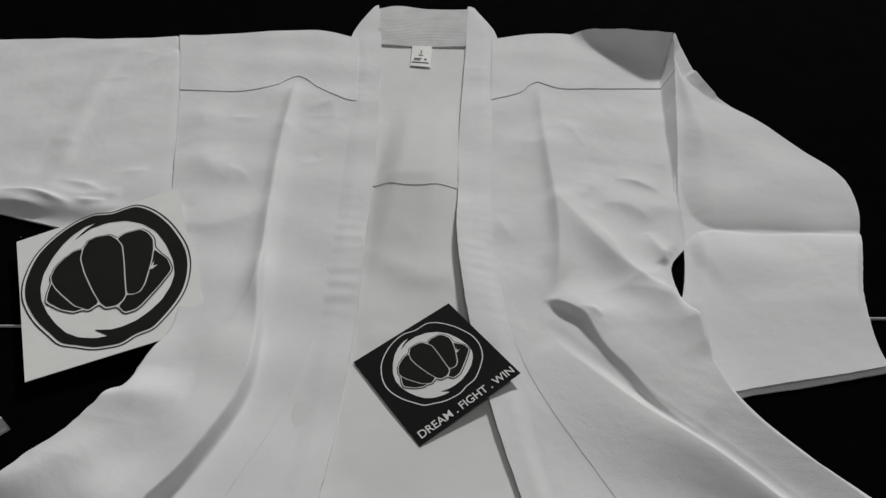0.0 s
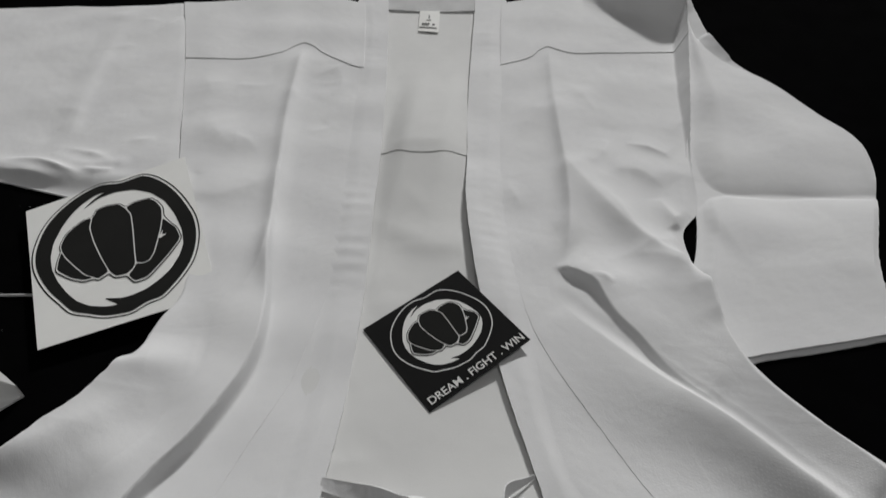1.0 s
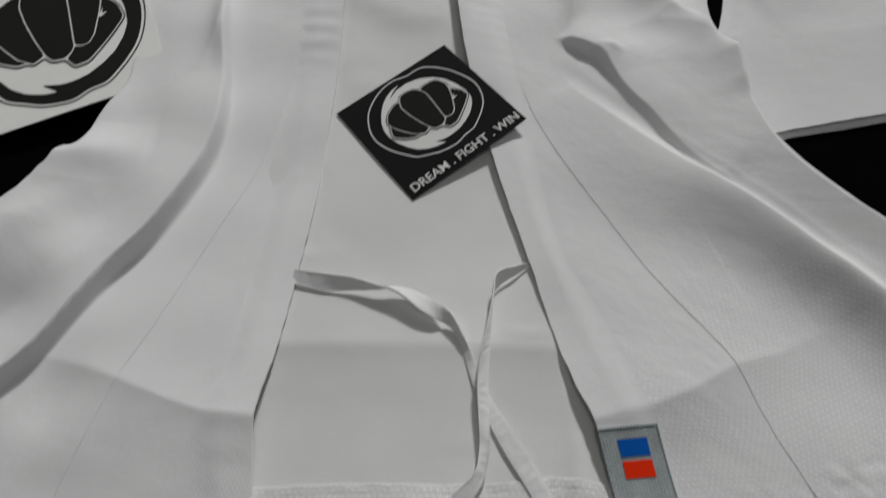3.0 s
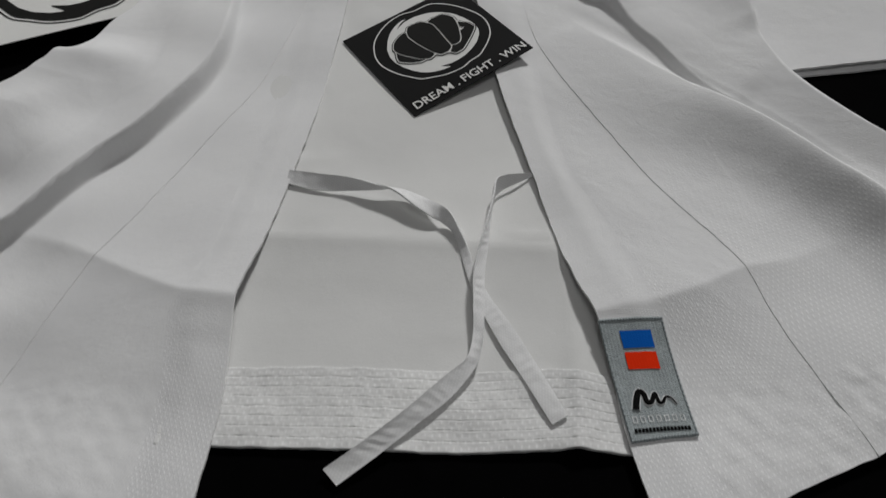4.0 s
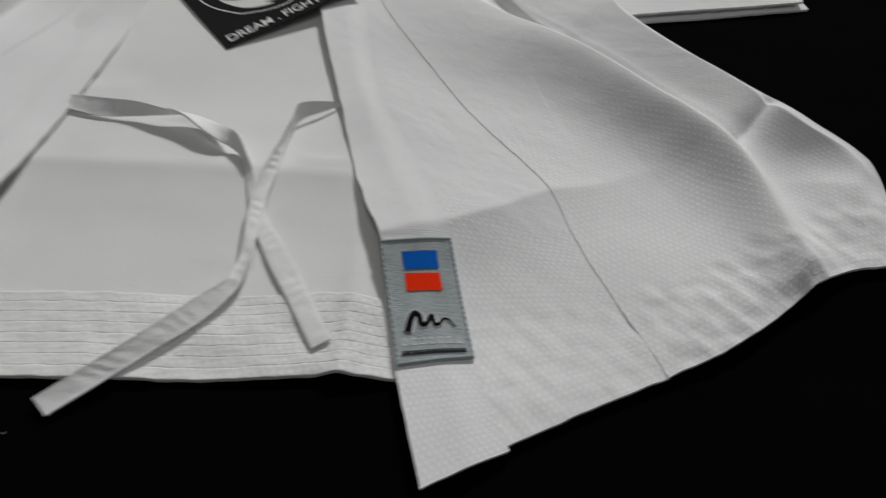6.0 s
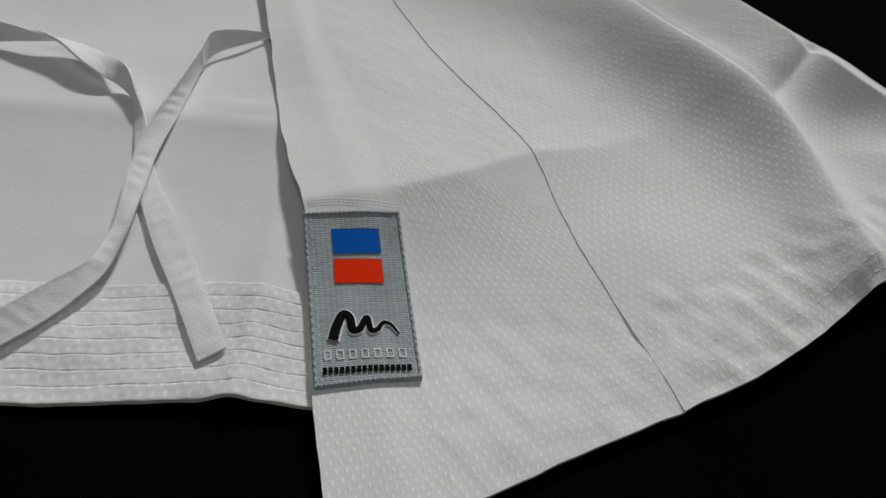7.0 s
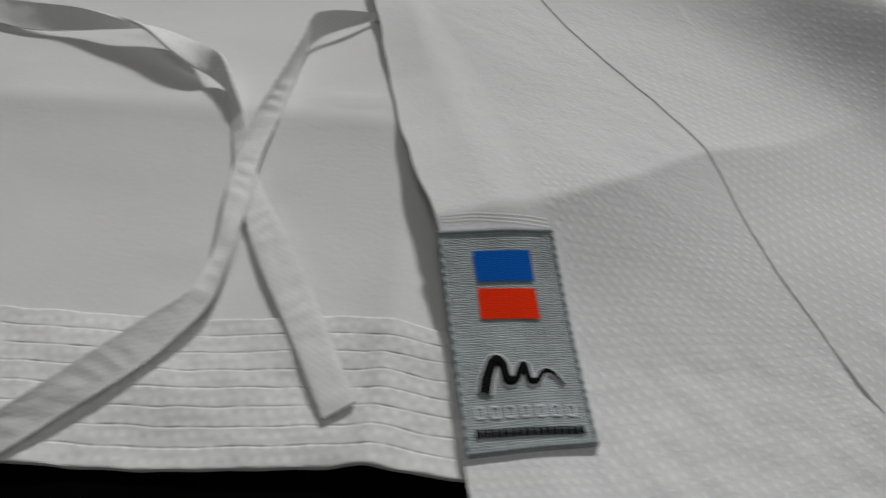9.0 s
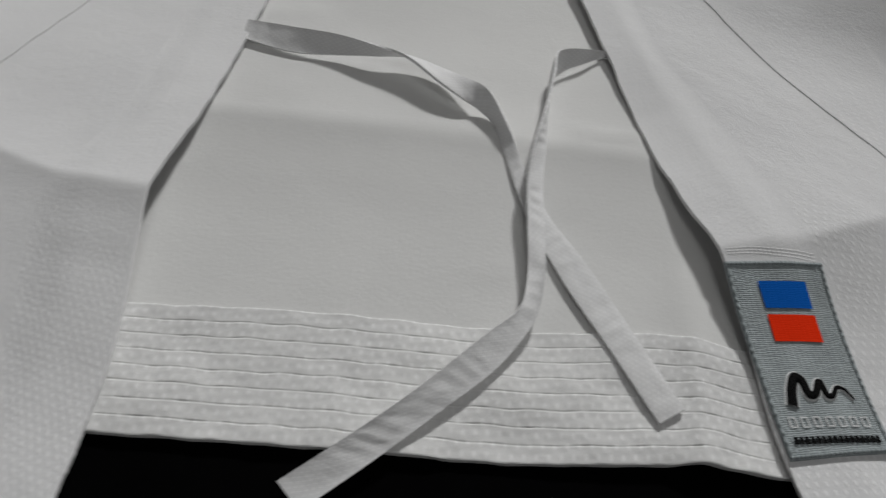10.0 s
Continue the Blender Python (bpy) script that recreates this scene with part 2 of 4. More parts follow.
class Surface:
    """A patch between two rails, with curved ends, and its height."""

    def __init__(self, left, right, top=None, bottom=None, height=None):
        self.left, self.right, self.top, self.bottom, self.height = left, right, top, bottom, height

    def plan(self, U, V):
        shape = U.shape
        u, v = U.ravel(), V.ravel()
        A, B = rail(self.left, v), rail(self.right, v)
        p = A * (1 - u)[:, None] + B * u[:, None]
        for ends, w, at in ((self.top, 1 - v, 0.0), (self.bottom, v, 1.0)):
            if ends is None:
                continue
            a, b = rail(self.left, np.array([at])), rail(self.right, np.array([at]))
            straight = a * (1 - u)[:, None] + b * u[:, None]
            p = p + (line(ends, u) - straight) * (w**3)[:, None]
        return p[:, 0].reshape(shape), p[:, 1].reshape(shape)

    def at(self, U, V):
        U, V = np.asarray(U, float), np.asarray(V, float)
        X, Y = self.plan(U, V)
        X, Y = X + ripple(X, Y, 91, 0.016, 0.00014), Y + ripple(X, Y, 92, 0.016, 0.00014)
        return X, Y, self.height(X, Y, U, V)

    def build(self, name, nu, nv, mat, parent, label="", thick=0.0014, ulim=(0.0, 1.0), vlim=(0.0, 1.0)):
        U, V = np.meshgrid(np.linspace(*ulim, nu + 1), np.linspace(*vlim, nv + 1))
        X, Y, Z = self.at(U, V)
        if callable(thick):
            thick = thick(X, Y, Z, U, V)
        return sheet(name, X, Y, Z, mat, parent, label, thick)


def smoothstep(a, b, x):
    s = np.clip((x - a) / (b - a), 0, 1)
    return s * s * (3 - 2 * s)


def along(X, Y, points):
    """Signed distance from a bent line (left of its way is positive) and the share of its length."""
    p = line(points, np.linspace(0, 1, 8 * len(points)))
    best = np.full(X.shape, 1e9)
    sign, share = np.zeros(X.shape), np.zeros(X.shape)
    s = chord(p)
    for k in range(len(p) - 1):
        ax, ay = p[k]
        dx, dy = p[k + 1] - p[k]
        q = np.clip(((X - ax) * dx + (Y - ay) * dy) / (dx * dx + dy * dy + 1e-12), 0, 1)
        ex, ey = X - ax - q * dx, Y - ay - q * dy
        d = np.hypot(ex, ey)
        near = d < best
        best = np.where(near, d, best)
        sign = np.where(near, np.sign(dx * ey - dy * ex), sign)
        share = np.where(near, s[k] + q * (s[k + 1] - s[k]), share)
    return best * sign, share


def ridge(X, Y, points, heights, left, right, power=2.0, fade=0.14):
    """A fold along a bent line: heights at even shares of it, width on either side."""
    d, s = along(X, Y, points)
    h = np.interp(s, np.linspace(0, 1, len(heights)), heights)
    if fade:
        h = h * smoothstep(0.0, fade, s) * smoothstep(1.0, 1.0 - fade, s)
    left, right = (np.interp(s, np.linspace(0, 1, len(w)), w) if isinstance(w, tuple) else w for w in (left, right))
    w = np.where(d > 0, left, right)
    z = h * np.exp(-np.abs(d / w) ** power)
    return z * smoothstep(2.6, 1.3, np.abs(d / w)) if power <= 1.0 else z


def ripple(X, Y, seed, size, amount, stretch=(1.0, 1.0)):
    """Soft random waves in the cloth."""
    rng = np.random.default_rng(seed)
    z = np.zeros(X.shape)
    for _ in range(9):
        a, ph, k = rng.uniform(0, math.pi), rng.uniform(0, 6.28), rng.uniform(0.6, 1.7) * 2 * math.pi / size
        z += np.sin(k * (X * stretch[0] * math.cos(a) + Y * stretch[1] * math.sin(a)) + ph)
    return amount * z / 3.0


def crumple(X, Y, seed, xs, ys, n, height=0.0016):
    """Short shallow creases left from folding."""
    rng = random.Random(seed)
    z = np.zeros(X.shape)
    for _ in range(n):
        x, y, a, h = rng.uniform(*xs), rng.uniform(*ys), rng.uniform(0, math.pi), rng.uniform(0.4, 1.0) * height * rng.choice((1, 1, -0.7))
        half, bend = rng.uniform(0.014, 0.036), rng.uniform(-0.006, 0.006)
        dx, dy = math.cos(a) * half, math.sin(a) * half
        z = z + ridge(X, Y, [(x - dx, y - dy), (x - dy * bend / half, y + dx * bend / half), (x + dx, y + dy)], (0.0, h, h * 0.4),
                      rng.uniform(0.004, 0.014), rng.uniform(0.004, 0.014), 1.5, 0.35)
    return z


def stitches(name, surface, paths, mat, parent, length=0.0026, gap=0.0014, width=0.00034, lift=0.0001, label=""):
    """Rows of single stitches lying on a surface, each path a list of (u, v)."""
    verts, faces, uvs = [], [], []
    rng = random.Random(7)
    for path in paths:
        t = np.linspace(0, 1, 400)
        q = line(path, t)
        x, y, z = surface.at(q[:, 0], q[:, 1])
        p = np.stack([x, y, z + lift], 1)
        s = np.concatenate([[0], np.cumsum(np.linalg.norm(np.diff(p, axis=0), axis=1))])
        at = rng.uniform(0, gap)
        while at + length < s[-1]:
            e = [np.array([np.interp(k, s, p[:, i]) for i in range(3)]) for k in (at, at + length / 2, at + length * rng.uniform(0.85, 1.05))]
            way = e[2] - e[0]
            way /= np.linalg.norm(way) + 1e-9
            out = np.array([-way[1], way[0], 0]) * width / 2
            up = np.array([0, 0, width * 0.07])
            k = len(verts)
            verts += [e[0], e[1] + out, e[2], e[1] - out, e[1] + up]
            uvs += [(v[0], v[1]) for v in verts[k:]]
            faces += [(k, k + 3, k + 4), (k + 3, k + 2, k + 4), (k + 2, k + 1, k + 4), (k + 1, k, k + 4)]
            at += length + gap
    ob = mesh_object(name, verts, faces, mat, parent, label, uvs)
    ob["kind"] = "stuff"
    return ob


def box(name, x0, x1, y0, y1, z0, z1, mat, parent=None):
    v = [(x, y, z) for z in (z0, z1) for y in (y0, y1) for x in (x0, x1)]
    f = [(0, 2, 3, 1), (4, 5, 7, 6), (0, 1, 5, 4), (2, 6, 7, 3), (0, 4, 6, 2), (1, 3, 7, 5)]
    return mesh_object(name, v, f, mat, parent, smooth=False)


def tube(name, points, radius, mat, parent=None, label="", n=160, sides=8):
    c = line(points, np.linspace(0, 1, n))
    verts, faces = [], []
    for i in range(n):
        w = c[min(i + 1, n - 1)] - c[max(i - 1, 0)]
        w = w / np.linalg.norm(w)
        side = np.cross(w, (0, 0, 1.0))
        side /= np.linalg.norm(side)
        up = np.cross(side, w)
        for k in range(sides):
            a = 2 * math.pi * k / sides
            verts.append(c[i] + radius * (math.cos(a) * side + math.sin(a) * up))
    for i in range(n - 1):
        for k in range(sides):
            a, b = i * sides + k, i * sides + (k + 1) % sides
            faces.append((a, b, b + sides, a + sides))
    return mesh_object(name, verts, faces, mat, parent, label)


# ---- the room ----
floor = box("floor", -8.0, 8.0, -6.0, 12.0, -0.06, 0.0, GROUND)
tagged(floor, "black cloth-covered surface under the white jacket", "floor", kind="structure")
for name, b in (("wall_north", (-8.0, 8.0, 12.0, 12.1)), ("wall_south", (-8.0, 8.0, -6.1, -6.0)),
                ("wall_west", (-8.1, -8.0, -6.1, 12.1)), ("wall_east", (8.0, 8.1, -6.1, 12.1))):
    tagged(box(name, *b, -0.06, 7.5, PLASTER), "plain painted wall of the room", "wall", kind="structure")
tagged(box("ceiling", -8.1, 8.1, -6.1, 12.1, 7.5, 7.6, PLASTER), "plain painted ceiling", "ceiling", kind="structure")


# ---- the jacket: heights of the cloth ----
def front_left(X, Y, U=None, V=None):
    z = 0.0030 + 0.0040 * smoothstep(0.33, 0.43, Y) + 0.0034 * smoothstep(-0.04, -0.12, X) * smoothstep(0.43, 0.33, Y) + ripple(X, Y, 3, 0.10, 0.0010)
    fold = [(-0.160, 0.70), (-0.136, 0.517), (-0.116, 0.404), (-0.103, 0.345), (-0.094, 0.305), (-0.0900, 0.272), (-0.0925, 0.245),
            (-0.0985, 0.22), (-0.110, 0.19), (-0.121, 0.171), (-0.131, 0.148), (-0.146, 0.117), (-0.175, 0.085)]
    z = z + ridge(X, Y, fold, (0, 0, 0, 0.0005, 0.001, 0.0025, 0.0048, 0.0085, 0.0125, 0.0140, 0.0135, 0.012, 0.010), 0.0016, 0.06, 1.6, 0)
    z = z + ridge(X, Y, fold[:5], (0.003, 0.005, 0.005, 0.005, 0.005), 0.0075, 0.0075, 1.6, 0.12)
    z = z + ridge(X, Y, [(-0.15, 0.119), (-0.103, 0.109), (-0.077, 0.101), (-0.058, 0.096), (-0.02, 0.093)],
                  (0.002, 0.007, 0.0075, 0.008, 0.009), 0.06, 0.028, 1.0, 0)
    west = smoothstep(-0.09, -0.16, X) * smoothstep(0.40, 0.30, Y)
    z = z + west * (0.004 + ripple(X, Y, 11, 0.075, 0.0020, (0.7, 1.3)))
    z = z + ridge(X, Y, [(-0.19, 0.235), (-0.15, 0.245), (-0.12, 0.25)], (0.006, 0.005, 0.0), 0.022, 0.012)
    z = z + ridge(X, Y, [(-0.24, 0.155), (-0.2, 0.17), (-0.165, 0.2), (-0.135, 0.225)], (0.005, 0.006, 0.004, 0.0), 0.012, 0.014)
    # the outer edge stands up from the floor and shades the cloth inside it
    edge, _ = along(X, Y, [(-0.1758, 0.2692), (-0.1719, 0.2432), (-0.1791, 0.2195), (-0.1870, 0.2020), (-0.1969, 0.1883), (-0.2051, 0.1723), (-0.245, 0.130), (-0.270, 0.090)])
    up = np.interp(Y, [0.09, 0.14, 0.19, 0.22, 0.245, 0.27], [0.0, 0.017, 0.019, 0.016, 0.009, 0.003])
    z = z + up * np.clip(1 - np.abs(edge) / 0.05, 0, 1) ** 1.3
    z = z + ridge(X, Y, [(-0.21, 0.435), (-0.17, 0.43), (-0.135, 0.455), (-0.12, 0.475)], (0.001, 0.0018, 0.0018, 0.0), 0.018, 0.010, 1.4)
    z = z + ridge(X, Y, [(-0.12, 0.58), (-0.10, 0.61), (-0.115, 0.66)], (0.0, 0.003, 0.0), 0.02, 0.012, 1.4)
    z = z + ridge(X, Y, [(-0.235, 0.56), (-0.20, 0.52), (-0.165, 0.485)], (0.0, 0.003, 0.002), 0.024, 0.014, 1.6, 0.3)
    z = z + ridge(X, Y, [(-0.12, 0.40), (-0.11, 0.36), (-0.118, 0.31)], (0.0, 0.003, 0.0), 0.006, 0.008, 1.4)
    z = z + crumple(X, Y, 61, (-0.27, -0.075), (0.30, 0.67), 20)
    return z


def front_right(X, Y, U=None, V=None):
    z = 0.0060 - 0.0026 * smoothstep(0.17, 0.05, Y) * smoothstep(0.30, 0.22, X) + ripple(X, Y, 5, 0.10, 0.0009)
    # the shoulder edge stands up and shades the yoke; the cloth climbs to the armhole seam
    d, _ = along(X, Y, [(0.14, 0.819), (0.165, 0.816), (0.213, 0.778), (0.253, 0.755), (0.269, 0.755), (0.30, 0.755)])
    stand = np.interp(X, [0.160, 0.185, 0.215, 0.25, 0.27], [0.0, 0.016, 0.029, 0.035, 0.033]) * np.exp(-np.abs(d / 0.010) ** 1.2)
    arm = np.interp(Y, [0.40, 0.487, 0.565, 0.685, 0.76], [0.2345, 0.239, 0.248, 0.262, 0.270])
    foot = np.interp(Y, [0.40, 0.485, 0.53, 0.60, 0.69, 0.76], [0.2335, 0.2378, 0.2385, 0.2405, 0.2480, 0.2610])
    foot = arm - 0.75 * (arm - foot)
    climb = np.interp(Y, [0.47, 0.56, 0.66, 0.72, 0.77], [0.0, 0.010, 0.020, 0.027, 0.031]) * np.clip((X - foot) / (arm - foot), 0, 1.1)
    z = z + np.maximum(stand, climb)
    z = z + ridge(X, Y, [(0.117, 0.70), (0.122, 0.573), (0.129, 0.483), (0.130, 0.408), (0.124, 0.356)],
                  (0.0025, 0.0045, 0.0062, 0.0068, 0.0055), 0.024, 0.0065, 1.4)
    crest = [(0.118, 0.325), (0.134, 0.304), (0.156, 0.280), (0.182, 0.254), (0.210, 0.230), (0.228, 0.213), (0.246, 0.195), (0.262, 0.180),
             (0.275, 0.166), (0.285, 0.148), (0.294, 0.122), (0.305, 0.085)]
    z = z + ridge(X, Y, crest, (0.0, 0.003, 0.0065, 0.0105, 0.0145, 0.0165, 0.0175, 0.017, 0.0155, 0.0125, 0.009, 0.004),
              (0.008, 0.008, 0.0075, 0.007, 0.008, 0.010, 0.010, 0.010), (0.042, 0.042, 0.040, 0.037, 0.033, 0.028, 0.023, 0.018, 0.016, 0.0155, 0.0155, 0.0155), 1.6, 0.05)
    # the second fold hooks round at its upper end, with a steep face towards the first
    z = z + ridge(X, Y, [(0.116, 0.362), (0.129, 0.353), (0.144, 0.341), (0.152, 0.323), (0.160, 0.306), (0.172, 0.290), (0.185, 0.270), (0.199, 0.254), (0.218, 0.238)],
                  (0.003, 0.0080, 0.0085, 0.0050, 0.0040, 0.0038, 0.0036, 0.0030, 0.0015), 0.026, 0.0030, 1.9, 0.08)
    z = z + ridge(X, Y, [(0.150, 0.455), (0.164, 0.438), (0.183, 0.397), (0.196, 0.376), (0.222, 0.351)], (0.0, 0.0015, 0.0025, 0.0032, 0.0025), 0.007, 0.014, 1.4, 0.15)
    z = z + ridge(X, Y, [(0.146, 0.352), (0.162, 0.366), (0.181, 0.376), (0.205, 0.390), (0.216, 0.402)], (0.0, 0.0010, 0.0016, 0.0016, 0.0), 0.012, 0.007, 1.4, 0.15)
    z = z + ridge(X, Y, [(0.140, 0.347), (0.152, 0.342), (0.160, 0.333)], (0.0, 0.0025, 0.0), 0.003, 0.004, 1.4, 0.2)
    z = z + ridge(X, Y, [(0.150, 0.480), (0.162, 0.500), (0.170, 0.530)], (0.0, 0.002, 0.0), 0.012, 0.004, 1.3, 0.2)
    z = z + ridge(X, Y, [(0.180, 0.520), (0.205, 0.512), (0.226, 0.500)], (0.0, 0.0032, 0.001), 0.014, 0.005, 1.3, 0.2)
    z = z + ridge(X, Y, [(0.122, 0.50), (0.155, 0.438), (0.186, 0.392), (0.207, 0.367), (0.232, 0.350)],
                  (0.003, 0.006, 0.0075, 0.008, 0.005), 0.024, 0.014, 1.5)
    z = z + ridge(X, Y, [(0.035, 0.50), (0.046, 0.42), (0.056, 0.36), (0.070, 0.29)], (0.0, 0.006, 0.006, 0.0), 0.022, 0.02)
    z = z + ridge(X, Y, [(0.165, 0.372), (0.19, 0.368), (0.212, 0.352), (0.238, 0.30)], (0.0, 0.003, 0.006, 0.004), 0.010, 0.016, 1.4)
    z = z + ridge(X, Y, [(0.16, 0.475), (0.19, 0.478), (0.215, 0.455)], (0.001, 0.0035, 0.003), 0.02, 0.010, 1.5, 0.3)
    z = z + ridge(X, Y, [(0.204, 0.445), (0.212, 0.420), (0.219, 0.405)], (0.0, 0.004, 0.006), 0.008, 0.008, 1.4)
    edge, _ = along(X, Y, [(0.222, 0.352), (0.229, 0.290), (0.238, 0.262), (0.263, 0.230), (0.287, 0.207), (0.3135, 0.181), (0.3365, 0.168), (0.3425, 0.160)])
    behind, _ = along(X, Y, crest)
    wide = np.interp(Y, [0.20, 0.25, 0.28, 0.33], [0.040, 0.055, 0.085, 0.11])
    z = z + 0.0155 * standing(Y) * np.clip(1 - np.abs(edge) / wide, 0, 1) ** 1.2 * smoothstep(0.002, 0.016, behind)
    z = z + ridge(X, Y, [(0.281, 0.166), (0.293, 0.182), (0.305, 0.197)], (-0.002, -0.0035, -0.003), 0.005, 0.004, 1.4)
    z = z + ridge(X, Y, [(0.295, 0.150), (0.320, 0.152), (0.34, 0.150)], (0.0, 0.0015, 0.0015), 0.010, 0.010, 1.3)
    z = z + ridge(X, Y, [(0.085, 0.52), (0.105, 0.57), (0.118, 0.63)], (0.001, 0.003, 0.001), 0.012, 0.030, 1.6, 0.3)
    z = z + ridge(X, Y, [(0.128, 0.100), (0.162, 0.111), (0.181, 0.120), (0.2, 0.132), (0.224, 0.141), (0.245, 0.153)],
                  (0.006, 0.0065, 0.0065, 0.0055, 0.0035, 0.001), 0.036, 0.026, 1.0, 0)
    z = z + ridge(X, Y, [(0.088, 0.23), (0.102, 0.184), (0.113, 0.150), (0.125, 0.118)], (0.0, -0.0022, -0.0026, -0.0008), 0.016, 0.016, 2.0, 0)
    z = z + crumple(X, Y, 62, (0.085, 0.245), (0.36, 0.67), 16)
    z = np.maximum(z, 0.0025)
    east = smoothstep(0.26, 0.31, X) * smoothstep(0.30, 0.24, Y)
    z = z + east * (ripple(X, Y, 21, 0.07, 0.0010) - 0.0012)
    return z


def settle(base, start, end=None, amount=1.0, low=0.002, reach=0.10, hem_from=0.88, ramp=0.02, foot_from=0.965, pucker=0.00015, keep=None):
    """Let the free outer edge (u = 1) sink to the floor from v = start on."""
    def height(X, Y, U, V):
        z = base(X, Y)
        w = smoothstep(1 - reach, 1.0, U) * smoothstep(start, start + 0.05, V) * amount
        if keep is not None:
            w = w * (1 - keep(Y))
        z = z * (1 - w) + low * w
        foot = smoothstep(foot_from, 1.0, V)
        hem = smoothstep(hem_from - ramp, hem_from + ramp, V)
        return z * (1 - 0.3 * foot) + 0.0025 * 0.3 * foot + hem * smoothstep(0.0, 0.10, U) * (ripple(X, Y, 55, 0.013, pucker) + ripple(X, Y, 56, 0.006, 0.3 * pucker))
    return height


def lower(base):
    return lambda X, Y: base(X, Y) - 0.00035


def raised(base, lift, seed, waves=0.00022):
    """A doubled band on top of the cloth, with small puckers across it."""
    def height(X, Y, U, V):
        pucker = ripple(X, Y, int(seed * 10), 0.017, 1.0, (0.22, 1.0)) * np.sin(math.pi * np.clip(U, 0, 1)) ** 0.5
        pucker = pucker * (0.12 + np.exp(-((V - 0.54) / 0.06) ** 2) + 0.6 * np.exp(-((V - 0.9) / 0.025) ** 2) + 0.3 * np.exp(-((V - 0.2) / 0.06) ** 2))
        collar = smoothstep(0.12, 0.0, V)
        return base(X, Y) * (1 - collar) + (0.009 + 0.002 * collar) * collar + lift * (1 - 1.15 * smoothstep(0.5, 1.0, U)) + waves * pucker
    return height


def standing(Y):
    """How far the outer edge of the right front stands up, along its length."""
    return smoothstep(0.135, 0.19, Y) * smoothstep(0.385, 0.33, Y)


def standing_left(Y):
    return smoothstep(0.275, 0.235, Y) * smoothstep(0.08, 0.13, Y)


jacket = tagged(new("karate_jacket"), "open white cotton karate jacket spread flat on black cloth", "jacket")

# ---- back, seen between the two fronts ----
HEM_BACK = [(-0.044, 0.0255), (-0.024, 0.027), (0.032, 0.0315), (0.088, 0.036), (0.118, 0.040), (0.1265, 0.0412), (0.136, 0.041), (0.158, 0.042)]


def back_height(X, Y, U=None, V=None):
    z = 0.0020 + ripple(X, Y, 9, 0.14, 0.0003)
    z = z + ridge(X, Y, [(-0.08, 0.131), (0.0, 0.135), (0.06, 0.138), (0.18, 0.138)], (0.0032, 0.0032, 0.003, 0.003), 0.026, 0.016, 1.0, 0)
    z = z + ridge(X, Y, [(0.121, 0.126), (0.125, 0.089), (0.1268, 0.03)], (0.0, 0.0018, 0.0026), 0.014, 0.005, 1.5, 0)
    z = z + 0.0155 * np.clip((Y - 0.385) / 0.12, 0, 1) ** 1.1 * smoothstep(0.70, 0.50, Y) * (1 - 0.85 * smoothstep(0.014, 0.043, np.abs(X - 0.001)))
    z = z + ridge(X, Y, [(-0.045, 0.42), (-0.015, 0.402), (0.02, 0.385), (0.045, 0.378)], (0.0006, 0.0006, 0.0006, 0.0004), 0.008, 0.014, 1.4, 0)
    z = z + ridge(X, Y, [(-0.02, 0.40), (0.015, 0.385), (0.05, 0.39)], (0.0004, 0.003, 0.001), 0.022, 0.014)
    z = z - 0.0012 * smoothstep(-0.018, -0.030, X) * smoothstep(0.30, 0.34, Y) * smoothstep(0.48, 0.42, Y)  # tucked under the lapel
    z = z + crumple(X, Y, 64, (-0.03, 0.12), (0.09, 0.44), 18, 0.0008)
    z = z + ridge(X, Y, [(0.085, 0.148), (0.10, 0.147), (0.125, 0.150)], (0.0004, 0.0008, 0.0006), 0.002, 0.003, 1.2, 0.3)
    return z


back = Surface([(0, -0.14, 0.80), (1, -0.044, 0.061)], [(0, 0.11, 0.80), (1, 0.158, 0.074)], None,
               [(-0.044, 0.061), (-0.027, 0.062), (0.024, 0.067), (0.085, 0.071), (0.123, 0.0755), (0.139, 0.074), (0.158, 0.0745)], back_height)
back.build("back_panel", 90, 260, TWILL, jacket, "plain white inner side of the jacket's back", thick=0.0007)


def hem_height(X, Y, U, V):
    k = V * 8
    groove = np.exp(-((k - np.round(k)) / 0.045) ** 2) * (0.6 + 0.4 * np.sin(X * 700 + 3 * np.round(k)) * np.sin(X * 183 + 5 * np.round(k)))
    return back_height(X, Y) + 0.0006 - 0.00026 * groove + ripple(X, Y, 77, 0.010, 0.00013) + ripple(X, Y, 79, 0.005, 0.00005, (1.0, 1.6)) + ripple(X, Y, 78, 0.035, 0.0003)


hem = Surface([(0, -0.044, 0.0611), (1, -0.044, 0.0255)], [(0, 0.158, 0.0747), (1, 0.158, 0.042)],
              [(-0.044, 0.0611), (-0.027, 0.0622), (0.024, 0.0672), (0.085, 0.0712), (0.123, 0.0757), (0.139, 0.0742), (0.158, 0.0747)], HEM_BACK, hem_height)


def hem_plan(U, V):
    a, b = line(hem.top, U.ravel()), line(hem.bottom, U.ravel())
    p = a * (1 - V.ravel())[:, None] + b * V.ravel()[:, None]
    return p[:, 0].reshape(U.shape), p[:, 1].reshape(U.shape)


hem.plan = hem_plan
hem_part = hem.build("back_hem", 240, 232, HEMCLOTH, jacket, "hem with eight parallel rows of white stitching", thick=0.0018)
stitches("hem_stitching", hem, [[(0.05, k / 8), (0.5, k / 8), (0.98, k / 8)] for k in range(1, 8)], THREAD, hem_part, 0.0030, 0.0012, 0.0004, -0.0001)


